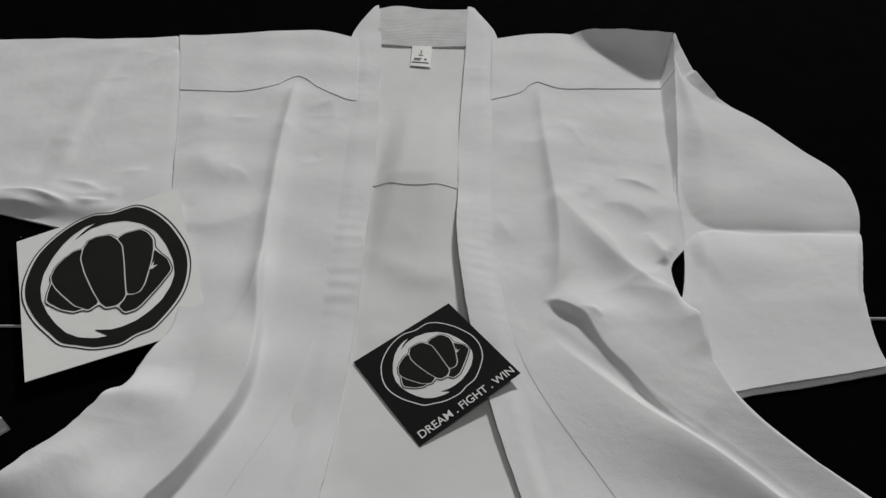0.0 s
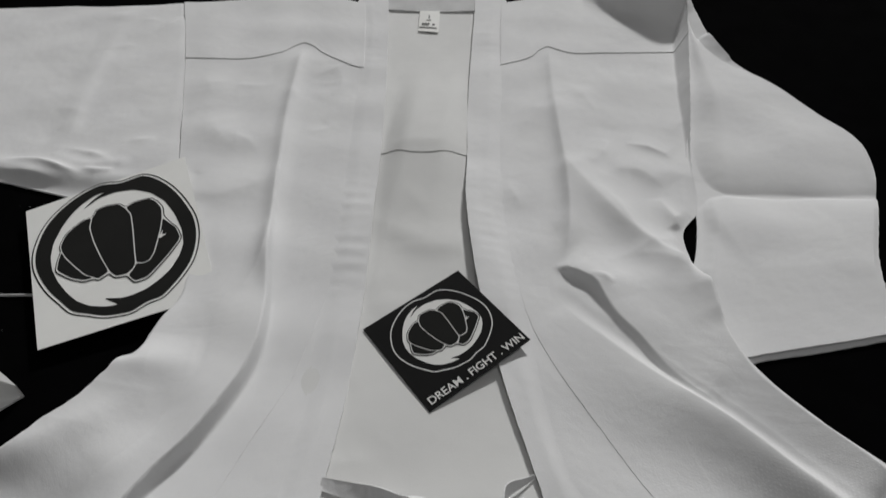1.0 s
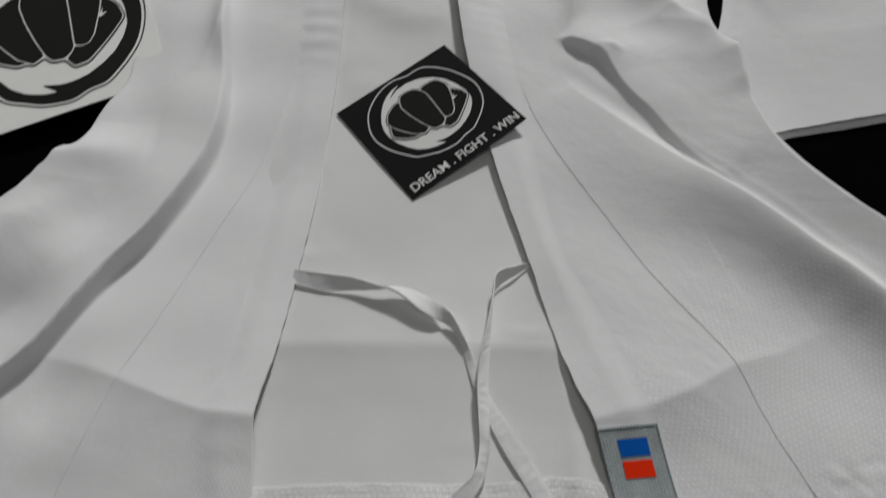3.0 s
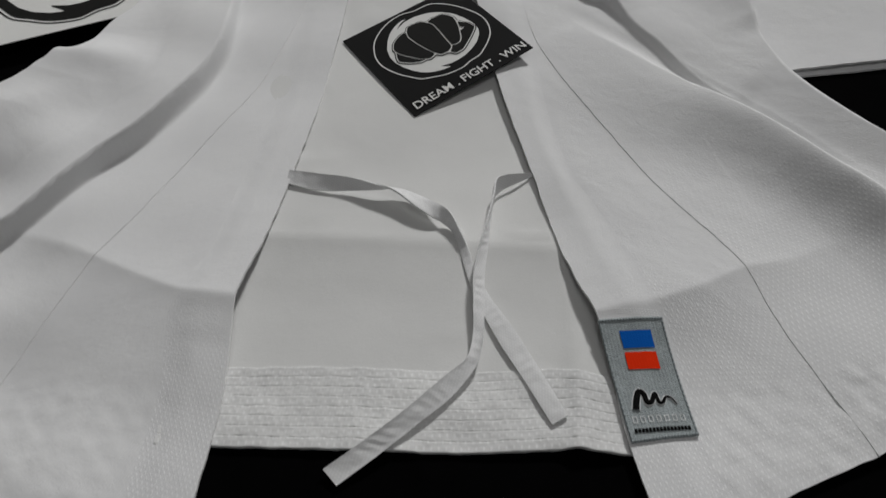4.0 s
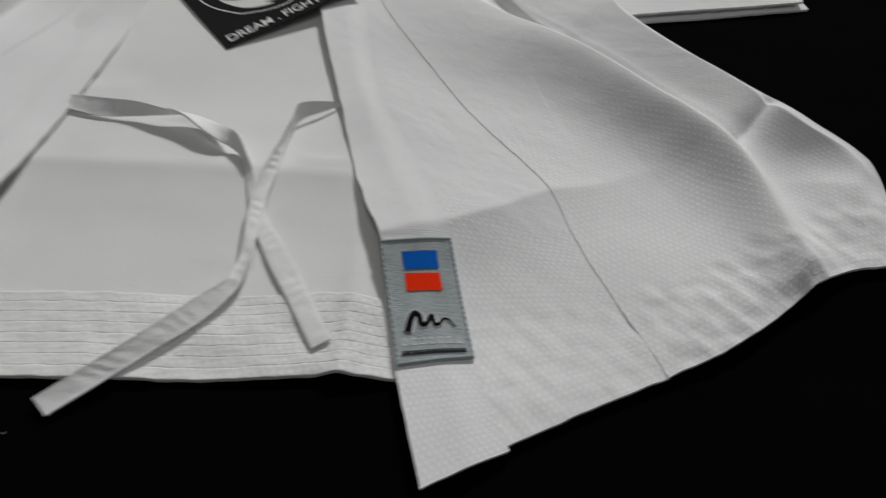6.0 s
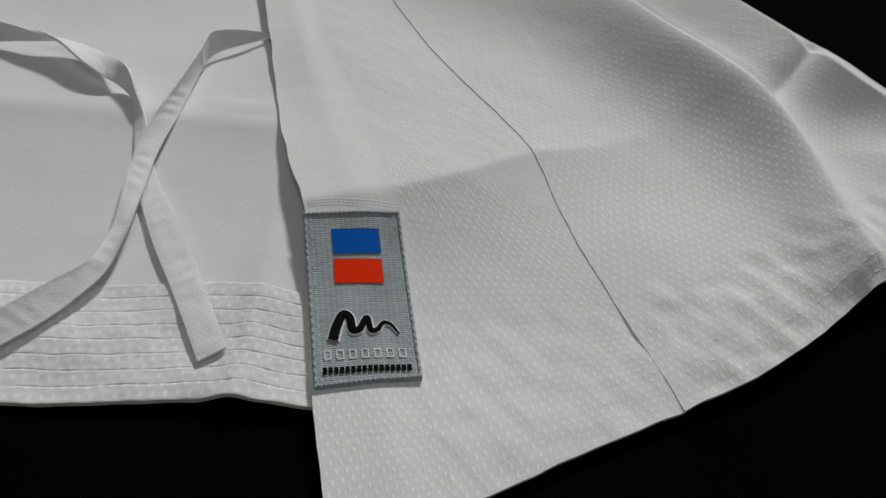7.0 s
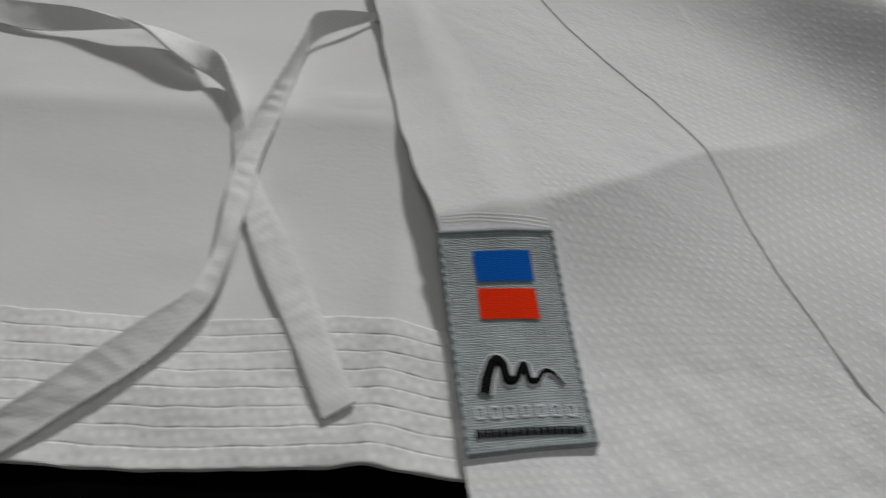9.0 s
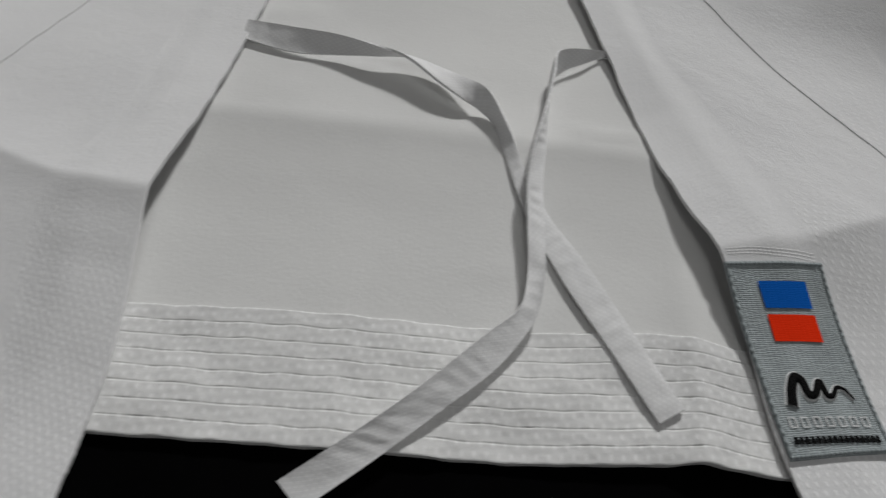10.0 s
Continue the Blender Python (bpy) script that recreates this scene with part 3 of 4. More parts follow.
def back_yoke_height(X, Y, U, V):
    return back_height(X, Y) + 0.0008


back_yoke = Surface([(0, -0.13, 0.80), (1, -0.12, 0.497)], [(0, 0.10, 0.80), (1, 0.12, 0.4955)], None,
                    [(-0.12, 0.499), (-0.041, 0.499), (-0.028, 0.4965), (-0.014, 0.4905), (0.0, 0.4890), (0.016, 0.4905), (0.029, 0.4955), (0.041, 0.498), (0.12, 0.495)], back_yoke_height)
back_yoke.build("back_yoke", 60, 90, TWILL, jacket, "lining of the shoulders inside the back", thick=0.001)

# ---- collar at the neck ----
def collar_height(X, Y, U, V):
    return 0.005 + 0.005 * (1 - V) + 0.0006 * np.sin(9 * U) + 0.003 * np.sin(math.pi * V) * 0.4


collar = Surface([(0, -0.096, 0.888), (1, -0.084, 0.785)], [(0, 0.031, 0.885), (1, 0.04, 0.785)],
                 [(-0.096, 0.884), (-0.073, 0.893), (-0.024, 0.886), (0.02, 0.883), (0.031, 0.885)],
                 [(-0.084, 0.792), (-0.043, 0.787), (0.0, 0.786), (0.04, 0.787)], collar_height)
collar.build("collar", 70, 50, COLLAR, jacket, "neckband with close stitched rows on its inner side", thick=0.003)

# ---- fronts ----
SHOULDER_R = [(0.062, 0.803), (0.114, 0.819), (0.165, 0.816), (0.213, 0.778), (0.253, 0.755), (0.269, 0.755)]
SHOULDER_L = [(-0.105, 0.801), (-0.168, 0.823), (-0.251, 0.811), (-0.34, 0.803)]
main_r = Surface(
    [(0, 0.062, 0.803), (0.14, 0.063, 0.69), (0.28, 0.066, 0.58), (0.40, 0.068, 0.48), (0.55, 0.083, 0.37), (0.61, 0.0962, 0.312),
     (0.68, 0.1160, 0.264), (0.76, 0.1450, 0.215), (0.84, 0.1740, 0.169), (0.89, 0.1994, 0.1345), (0.93, 0.2120, 0.106), (1, 0.2409, 0.0503)],
    [(0, 0.269, 0.755), (0.14, 0.262, 0.685), (0.28, 0.248, 0.565), (0.40, 0.2385, 0.485), (0.46, 0.234, 0.428), (0.49, 0.222, 0.409),
     (0.51, 0.219, 0.398), (0.55, 0.223, 0.355), (0.62, 0.230, 0.290), (0.68, 0.240, 0.2632), (0.76, 0.2645, 0.2312), (0.84, 0.2885, 0.2082),
     (0.89, 0.3187, 0.1862), (0.925, 0.3410, 0.1725), (0.945, 0.3465, 0.164), (0.965, 0.3490, 0.146), (1, 0.344, 0.112)],
    SHOULDER_R, [(0.2415, 0.0505), (0.265, 0.064), (0.286, 0.080), (0.304, 0.096), (0.32, 0.106), (0.344, 0.112)],
    settle(front_right, 0.40, low=0.004, reach=0.08, keep=standing, hem_from=0.964, ramp=0.007, foot_from=0.989, pucker=0.00034))
def skirt(rise):
    """Where the edge stands up, the cloth turns down to the floor behind it."""
    return lambda X, Y, Z, U, V: 0.0014 + np.maximum(Z - 0.003, 0) * smoothstep(0.985, 1.0, U) * rise(Y)


main_r.build("front_panel", 170, 560, CLOTH, jacket, "front of dimpled white cotton with soft folds", thick=skirt(standing))
gusset_r = Surface(
    [(0, 0.086, 0.335), (0.25, 0.096, 0.26), (0.5, 0.115, 0.19), (0.72, 0.138, 0.135), (0.8, 0.150, 0.105), (1, 0.178, 0.016)],
    [(0, 0.0965, 0.323), (0.1, 0.1020, 0.304), (0.2, 0.1180, 0.265), (0.4, 0.1470, 0.216), (0.55, 0.1760, 0.170), (0.68, 0.2010, 0.1355),
     (0.78, 0.2135, 0.1075), (1, 0.2423, 0.0508)],
    None, [(0.178, 0.0155), (0.214, 0.036), (0.2423, 0.0508)], settle(lower(front_right), 2.0, hem_from=0.88))
gusset_r.build("front_gusset", 70, 280, GUSSET, jacket, "overlap panel of dimpled white cotton")
band_r = Surface(
    [(0, 0.027, 0.889), (0.12, 0.031, 0.781), (0.23, 0.033, 0.684), (0.36, 0.037, 0.56), (0.43, 0.041, 0.496), (0.5, 0.0445, 0.43),
     (0.55, 0.051, 0.384), (0.61, 0.061, 0.33), (0.69, 0.079, 0.26), (0.78, 0.1032, 0.184), (0.845, 0.1235, 0.122), (0.87, 0.1335, 0.10),
     (0.925, 0.1445, 0.051), (1, 0.159, 0.0025)],
    [(0, 0.036, 0.887), (0.10, 0.069, 0.806), (0.17, 0.066, 0.745), (0.29, 0.073, 0.625), (0.4, 0.074, 0.524), (0.49, 0.079, 0.44),
     (0.56, 0.087, 0.373), (0.62, 0.096, 0.318), (0.70, 0.106, 0.25), (0.78, 0.122, 0.19), (0.85, 0.147, 0.14), (0.875, 0.161, 0.106),
     (0.93, 0.1735, 0.052), (1, 0.1865, 0.0185)],
    None, None, raised(front_right, 0.0012, 1.0))
band_r_part = band_r.build("lapel", 28, 640, BAND, jacket, "doubled lapel band of white cotton", thick=0.0013)

main_l = Surface(
    [(0, -0.105, 0.801), (0.14, -0.085, 0.69), (0.28, -0.072, 0.57), (0.4, -0.062, 0.47), (0.55, -0.052, 0.36), (0.61, -0.0546, 0.305),
     (0.68, -0.0620, 0.245), (0.75, -0.0770, 0.19), (0.81, -0.0890, 0.145), (0.87, -0.1011, 0.105), (0.93, -0.1120, 0.06), (1, -0.1255, 0.0037)],
    [(0, -0.34, 0.803), (0.14, -0.291, 0.671), (0.28, -0.25, 0.55), (0.37, -0.228, 0.483), (0.48, -0.195, 0.39), (0.57, -0.17, 0.305),
     (0.61, -0.1745, 0.285), (0.645, -0.1758, 0.2692), (0.68, -0.1719, 0.2432), (0.73, -0.1791, 0.2195), (0.77, -0.1870, 0.2020), (0.81, -0.1969, 0.1883), (0.86, -0.2051, 0.1723), (0.93, -0.245, 0.130), (1, -0.275, 0.085)],
    SHOULDER_L, [(-0.1265, 0.004), (-0.18, 0.024), (-0.23, 0.052), (-0.275, 0.085)], settle(front_left, 0.44, low=0.004, reach=0.10, keep=standing_left, hem_from=0.95, ramp=0.008, foot_from=0.985))
main_l.build("front_panel", 150, 420, SMOOTH, jacket, "front of white cotton with a deep fold", thick=skirt(standing_left))
gusset_l = Surface(
    [(0, -0.046, 0.325), (0.3, -0.040, 0.235), (0.55, -0.041, 0.165), (0.7, -0.042, 0.117), (0.8, -0.046, 0.09), (1, -0.040, -0.023)],
    [(0, -0.0555, 0.315), (0.2, -0.0635, 0.248), (0.4, -0.0780, 0.197), (0.55, -0.0900, 0.151), (0.68, -0.1022, 0.108), (0.8, -0.1120, 0.07), (1, -0.1265, 0.0040)],
    None, [(-0.040, -0.023), (-0.064, -0.015), (-0.091, -0.008), (-0.1265, 0.0040)], settle(lower(front_left), 2.0, hem_from=0.88))
gusset_l.build("front_gusset", 70, 280, SMOOTH, jacket, "overlap panel of dimpled white cotton")
band_l = Surface(
    [(0, -0.093, 0.892), (0.12, -0.073, 0.778), (0.23, -0.06, 0.681), (0.35, -0.047, 0.577), (0.43, -0.0385, 0.492), (0.5, -0.034, 0.43),
     (0.55, -0.03, 0.386), (0.61, -0.025, 0.319), (0.68, -0.023, 0.268), (0.75, -0.022, 0.214), (0.8, -0.0235, 0.167), (0.84, -0.0245, 0.131),
     (0.88, -0.0275, 0.094), (0.92, -0.022, 0.055), (1, -0.018, -0.03)],
    [(0, -0.1, 0.889), (0.10, -0.116, 0.806), (0.17, -0.101, 0.748), (0.3, -0.086, 0.619), (0.4, -0.075, 0.517), (0.5, -0.066, 0.434),
     (0.56, -0.06, 0.365), (0.62, -0.055, 0.307), (0.69, -0.049, 0.238), (0.8, -0.049, 0.165), (0.85, -0.05, 0.117), (0.88, -0.057, 0.094),
     (0.93, -0.05, 0.05), (1, -0.047, -0.0225)],
    None, None, raised(front_left, 0.0012, 2.4))
band_l_part = band_l.build("lapel", 28, 640, BAND, jacket, "doubled lapel band of white cotton", thick=0.0013)


def over(base, lift):
    def height(X, Y, U, V):
        return base(X, Y) + lift
    return height


yoke_r = Surface([(0, 0.062, 0.803), (1, 0.066, 0.656)], [(0, 0.269, 0.755), (1, 0.2625, 0.688)], SHOULDER_R,
                 [(0.066, 0.656), (0.1, 0.677), (0.111, 0.694), (0.117, 0.698), (0.124, 0.693), (0.137, 0.685), (0.178, 0.685), (0.232, 0.688), (0.2445, 0.688), (0.2625, 0.688)],
                 over(front_right, 0.0010))
yoke_l = Surface([(0, -0.105, 0.801), (1, -0.081, 0.648)], [(0, -0.34, 0.803), (1, -0.289, 0.667)], SHOULDER_L,
                 [(-0.081, 0.648), (-0.094, 0.652), (-0.132, 0.679), (-0.152, 0.700), (-0.16, 0.704), (-0.167, 0.699), (-0.18, 0.681), (-0.202, 0.669), (-0.253, 0.665), (-0.289, 0.667)],
                 over(front_left, 0.0010))


def yoke_plan(s):
    def plan(U, V):
        a, b = line(s.top, U.ravel()), line(s.bottom, U.ravel())
        p = a * (1 - V.ravel())[:, None] + b * V.ravel()[:, None]
        return p[:, 0].reshape(U.shape), p[:, 1].reshape(U.shape)
    return plan


for s in (yoke_r, yoke_l):
    s.plan = yoke_plan(s)
    s.build("shoulder_yoke", 120, 60, SMOOTH, jacket, "doubled shoulder yoke with a curved lower edge", thick=0.0014)

# ---- sleeves ----
def sleeve_r_height(X, Y, U, V):
    z = 0.011 + ripple(X, Y, 31, 0.11, 0.0010)
    fold = [(0.225, 0.459), (0.274, 0.453), (0.325, 0.453), (0.395, 0.456)]
    d, _ = along(X, Y, fold)
    z = z - np.where(d > 0, 0.0092 * np.exp(-np.abs(d) / 0.015), 0.0022 * np.exp(-np.abs(d) / 0.0035) + 0.0070 * np.exp(-np.abs(d) / 0.050))
    z = z + ridge(X, Y, [(0.287, 0.705), (0.30, 0.685), (0.315, 0.668)], (0.003, 0.006, 0.004), 0.010, 0.014)
    z = z + ridge(X, Y, [(0.24, 0.40), (0.29, 0.415), (0.34, 0.43)], (0.003, 0.002, 0.0), 0.03, 0.03)
    z = z + ridge(X, Y, [(0.26, 0.358), (0.31, 0.366), (0.36, 0.372)], (0.001, 0.0015, 0.001), 0.012, 0.02)
    cuff = smoothstep(0.68, 0.97, V)  # flat towards the cuff
    z = z * (1 - cuff) + 0.0048 * cuff
    edge = smoothstep(0.965, 1.0, U)
    z = z * (1 - edge) + np.minimum(z, 0.007) * edge
    seam = smoothstep(0.22, 0.0, U) * smoothstep(0.66, 0.58, V)
    lift = np.interp(V, [0.0, 0.08, 0.2, 0.4, 0.58], [0.026, 0.027, 0.019, 0.008, 0.0]) * np.exp(-U / 0.30)
    lift = np.maximum(lift, np.interp(V, [0.0, 0.06, 0.16, 0.25], [0.026, 0.016, 0.006, 0.0]))
    free = 0.95 * smoothstep(0.12, 0.02, U) * smoothstep(0.58, 0.64, V) * smoothstep(0.97, 0.85, V)
    return np.maximum(z * (1 - 0.6 * free) - 0.0085 * seam, 0.0025) + lift


sleeve_r = Surface(
    [(0, 0.2685, 0.752), (0.2, 0.2620, 0.685), (0.4, 0.2495, 0.574), (0.58, 0.2325, 0.470), (0.66, 0.2335, 0.43), (0.74, 0.228, 0.39),
     (0.80, 0.220, 0.357), (0.9, 0.220, 0.315), (1, 0.222, 0.276)],
    [(0, 0.272, 0.763), (0.06, 0.279, 0.742), (0.16, 0.293, 0.684), (0.2, 0.304, 0.664), (0.3, 0.341, 0.611), (0.40, 0.3735, 0.5595), (0.445, 0.389, 0.534),
     (0.47, 0.3925, 0.521), (0.5, 0.3925, 0.506), (0.6, 0.3845, 0.460), (0.68, 0.373, 0.423), (0.78, 0.359, 0.38), (0.86, 0.3535, 0.35), (0.94, 0.352, 0.326), (1, 0.353, 0.311)],
    None, [(0.222, 0.276), (0.260, 0.287), (0.285, 0.2935), (0.320, 0.302), (0.353, 0.311)], sleeve_r_height)


def sleeve_depth(X, Y, Z, U, V):
    # the cuff is a tube: its lower layer reaches the floor
    return np.clip(Z - 0.0008, 0.001, 0.013)


def open_cuff(X, Y, Z, U, V):
    # towards the cuff the upper layer hangs free over the lower one
    free = smoothstep(0.86, 0.90, V)
    return sleeve_depth(X, Y, Z, U, V) * (1 - free) + 0.0013 * free


sleeve_r.build("sleeve", 90, 320, SMOOTH, jacket, "sleeve folded down with its cuff towards the hem", thick=open_cuff)
cuff_under = Surface([(0, 0.225, 0.335), (1, 0.228, 0.2745)], [(0, 0.350, 0.345), (1, 0.357, 0.309)], None,
                     [(0.228, 0.2745), (0.265, 0.2852), (0.290, 0.2908), (0.320, 0.2985), (0.357, 0.309)], lambda X, Y, U, V: 0.0015 + ripple(X, Y, 33, 0.05, 0.0002))
cuff_under.build("cuff_lower_layer", 40, 20, SMOOTH, jacket, "lower layer of the open cuff, in shade", thick=0.0012)


def sleeve_l_height(X, Y, U, V):
    z = 0.0072 + ripple(X, Y, 41, 0.10, 0.0010) + crumple(X, Y, 63, (-0.46, -0.26), (0.46, 0.78), 12)
    z = z + ridge(X, Y, [(-0.45, 0.47), (-0.36, 0.465), (-0.30, 0.452), (-0.25, 0.455)], (0.002, 0.003, 0.0035, 0.001), 0.010, 0.012)
    z = z + ridge(X, Y, [(-0.36, 0.487), (-0.31, 0.468), (-0.27, 0.475)], (0.001, 0.0025, 0.002), 0.008, 0.008)
    for pts, hs, w in (([(-0.46, 0.462), (-0.40, 0.459), (-0.35, 0.451), (-0.315, 0.441)], (0.002, 0.004, 0.005, 0.001), 0.0045),
                       ([(-0.40, 0.475), (-0.36, 0.470), (-0.33, 0.459), (-0.305, 0.450)], (0.0, 0.003, 0.0045, 0.0), 0.0035),
                       ([(-0.345, 0.492), (-0.31, 0.484), (-0.285, 0.470)], (0.0, 0.003, 0.0), 0.005),
                       ([(-0.315, 0.463), (-0.30, 0.458), (-0.28, 0.462)], (0.0, 0.004, 0.001), 0.0035)):
        z = z + ridge(X, Y, pts, hs, w, w * 1.3, 1.4, 0.2)
    z = z + ridge(X, Y, [(-0.40, 0.76), (-0.38, 0.62), (-0.35, 0.50)], (0.001, 0.002, 0.002), 0.010, 0.016)
    edge = smoothstep(0.94, 1.0, U)
    return z * (1 - edge) + 0.0025 * edge - 0.0006 * smoothstep(0.01, 0.0, V)


# u runs from shoulder to underarm, v from the armhole out to the cuff
sleeve_l = Surface([(0, -0.3405, 0.802), (0.17, -0.412, 0.797), (0.55, -0.578, 0.79), (1, -0.77, 0.782)],
                   [(0, -0.222, 0.45), (0.05, -0.262, 0.436), (0.14, -0.30, 0.427), (0.24, -0.338, 0.434), (0.34, -0.376, 0.444), (1, -0.73, 0.53)],
                   [(-0.3402, 0.802), (-0.2911, 0.6705), (-0.2501, 0.549), (-0.2281, 0.482), (-0.215, 0.45)], None, sleeve_l_height)
sleeve_l.build("sleeve", 200, 220, SMOOTH, jacket, "sleeve laid straight out to the side", thick=sleeve_depth)

# ---- stitched hems and lapel edges of the fronts ----
stitches("hem_stitching", main_r, [[(0.01, 1 - k), (0.5, 1 - k), (0.97, 1 - k)] for k in (0.004, 0.0096, 0.0152, 0.0208, 0.0264, 0.032)], THREAD, jacket, 0.0028, 0.0012, 0.00042, 0.00003)
stitches("hem_stitching", gusset_r, [[(0.12, 1 - k), (0.5, 1 - k), (0.98, 1 - k)] for k in (0.0125, 0.03, 0.0475, 0.065, 0.0825, 0.10)], THREAD, jacket, 0.0028, 0.0012, 0.00042, 0.00003)
stitches("hem_stitching", gusset_l, [[(0.12, 1 - k), (0.5, 1 - k), (0.98, 1 - k)] for k in (0.0125, 0.03, 0.0475, 0.065, 0.0825, 0.10)], THREAD, jacket, 0.0028, 0.0012, 0.00042, 0.00003)
stitches("lapel_stitching", band_r, [[(k, 0.928), (k, 0.96), (k, 0.995)] for k in (0.2, 0.4, 0.6, 0.8)], THREAD, band_r_part)
stitches("lapel_stitching", band_r, [[(0.04, 0.8700 + k), (0.5, 0.8737 + k), (0.96, 0.8771 + k)] for k in (-0.0012, -0.0004, 0.0004)], THREAD, band_r_part, 0.0013, 0.0, 0.0007, 0.00004)
stitches("lapel_stitching", band_l, [[(k, 0.89), (k, 0.94), (k, 0.995)] for k in (0.2, 0.4, 0.6, 0.8)], THREAD, band_l_part)


# ---- ties ----
def tie(name, stations, label):
    """A tape between its two edges; stations: (x, y, z) of the one edge and of the other, along its way."""
    n, w = 260, 9
    p = np.asarray(stations, float)
    mid = (p[:, :3] + p[:, 3:]) / 2
    s = np.concatenate([[0], np.cumsum(np.linalg.norm(np.diff(mid, axis=0), axis=1))])
    t = np.linspace(0, s[-1], n)
    q = hermite(s, p, t)
    A, B = q[:, :3], q[:, 3:]
    k = np.linspace(0, 1, w)
    top = A[:, None, :] * (1 - k)[None, :, None] + B[:, None, :] * k[None, :, None]
    way = np.gradient((A + B) / 2, axis=0)
    up = np.cross(B - A, way)
    up /= np.linalg.norm(up, axis=1)[:, None] + 1e-9
    up = np.where(up[:1, 2:] < 0, -up, up)
    # folded tape: thick rims along both edges, small creases across
    rim = 0.00022 * (np.abs(2 * k - 1) ** 6)
    crease = 0.00012 * np.sin(t * 900 + 3 * np.sin(t * 210))[:, None] * np.sin(math.pi * k)[None, :]
    top = top + up[:, None, :] * (rim[None, :] + crease)[:, :, None]
    low = top - up[:, None, :] * 0.0009
    width = np.linalg.norm(B - A, axis=1)
    uv = np.stack([width[:, None] * k[None, :], np.repeat(t[:, None], w, 1)], -1).reshape(-1, 2)
    m = n * w
    verts = np.concatenate([top.reshape(-1, 3), low.reshape(-1, 3)])
    idx = np.arange(m).reshape(n, w)
    quads = np.stack([idx[:-1, :-1].ravel(), idx[:-1, 1:].ravel(), idx[1:, 1:].ravel(), idx[1:, :-1].ravel()], 1)
    ring = np.concatenate([idx[0, :-1], idx[:-1, -1], idx[-1, :0:-1], idx[:0:-1, 0]])
    verts = np.concatenate([verts, verts[ring], verts[ring + m]])
    uvs = np.concatenate([uv, uv, uv[ring], uv[ring]])
    here = 2 * m + np.arange(len(ring))
    nxt = np.roll(here, -1)
    sides = np.stack([here, here + len(ring), nxt + len(ring), nxt], 1)
    faces = [tuple(map(int, f)) for f in np.concatenate([quads, quads[:, ::-1] + m, sides])]
    return mesh_object(name, verts, faces, TAPE, jacket, label, uvs, True, 2 * len(quads))


tie("tie", [(-0.0247, 0.1765, 0.0068, -0.0256, 0.1691, 0.0048), (-0.0061, 0.1734, 0.0088, -0.0064, 0.1655, 0.0046), (0.0102, 0.1711, 0.0100, 0.0097, 0.1662, 0.0052),
            (0.0229, 0.1670, 0.0110, 0.0223, 0.1666, 0.0066), (0.0327, 0.1633, 0.0112, 0.0323, 0.1683, 0.0066), (0.0473, 0.1534, 0.0098, 0.0476, 0.1637, 0.0068),
            (0.0544, 0.1501, 0.0080, 0.0551, 0.1586, 0.0090), (0.0602, 0.1486, 0.0056, 0.0621, 0.1534, 0.0110), (0.0659, 0.1441, 0.0046, 0.0696, 0.1419, 0.0092),
            (0.0704, 0.1322, 0.0038, 0.0741, 0.1337, 0.0058), (0.0752, 0.1183, 0.0034, 0.0787, 0.1228, 0.0040), (0.0804, 0.1061, 0.0032, 0.0852, 0.1106, 0.0033),
            (0.0907, 0.0877, 0.0031, 0.0966, 0.0952, 0.0032), (0.1036, 0.0686, 0.0032, 0.1102, 0.0738, 0.0034), (0.1158, 0.0496, 0.0038, 0.1220, 0.0541, 0.0044)],
    "white cotton tape tie, twisted and lying on the back")
tie("tie", [(0.1060, 0.1904, 0.0040, 0.1054, 0.1867, 0.0028), (0.1022, 0.1880, 0.0050, 0.1024, 0.1857, 0.0035), (0.0944, 0.1830, 0.0085, 0.0948, 0.1798, 0.0046),
            (0.0879, 0.1799, 0.0100, 0.0878, 0.1740, 0.0050), (0.0849, 0.1766, 0.0112, 0.0846, 0.1703, 0.0046), (0.0840, 0.1651, 0.0118, 0.0835, 0.1641, 0.0044),
            (0.0820, 0.1488, 0.0116, 0.0832, 0.1552, 0.0046), (0.0791, 0.1309, 0.0108, 0.0831, 0.1356, 0.0054), (0.0778, 0.1183, 0.0098, 0.0828, 0.1212, 0.0062),
            (0.0790, 0.1025, 0.0084, 0.0843, 0.1008, 0.0070), (0.0803, 0.0848, 0.0066, 0.0850, 0.0839, 0.0076), (0.0789, 0.0751, 0.0076, 0.0838, 0.0743, 0.0056),
            (0.0714, 0.0662, 0.0080, 0.0778, 0.0626, 0.0050), (0.0515, 0.0438, 0.0076, 0.0611, 0.0434, 0.0046), (0.0356, 0.0295, 0.0050, 0.0451, 0.0274, 0.0034),
            (0.0271, 0.0224, 0.0030, 0.0336, 0.0169, 0.0020)],
    "white cotton tape tie hanging out over the hem")


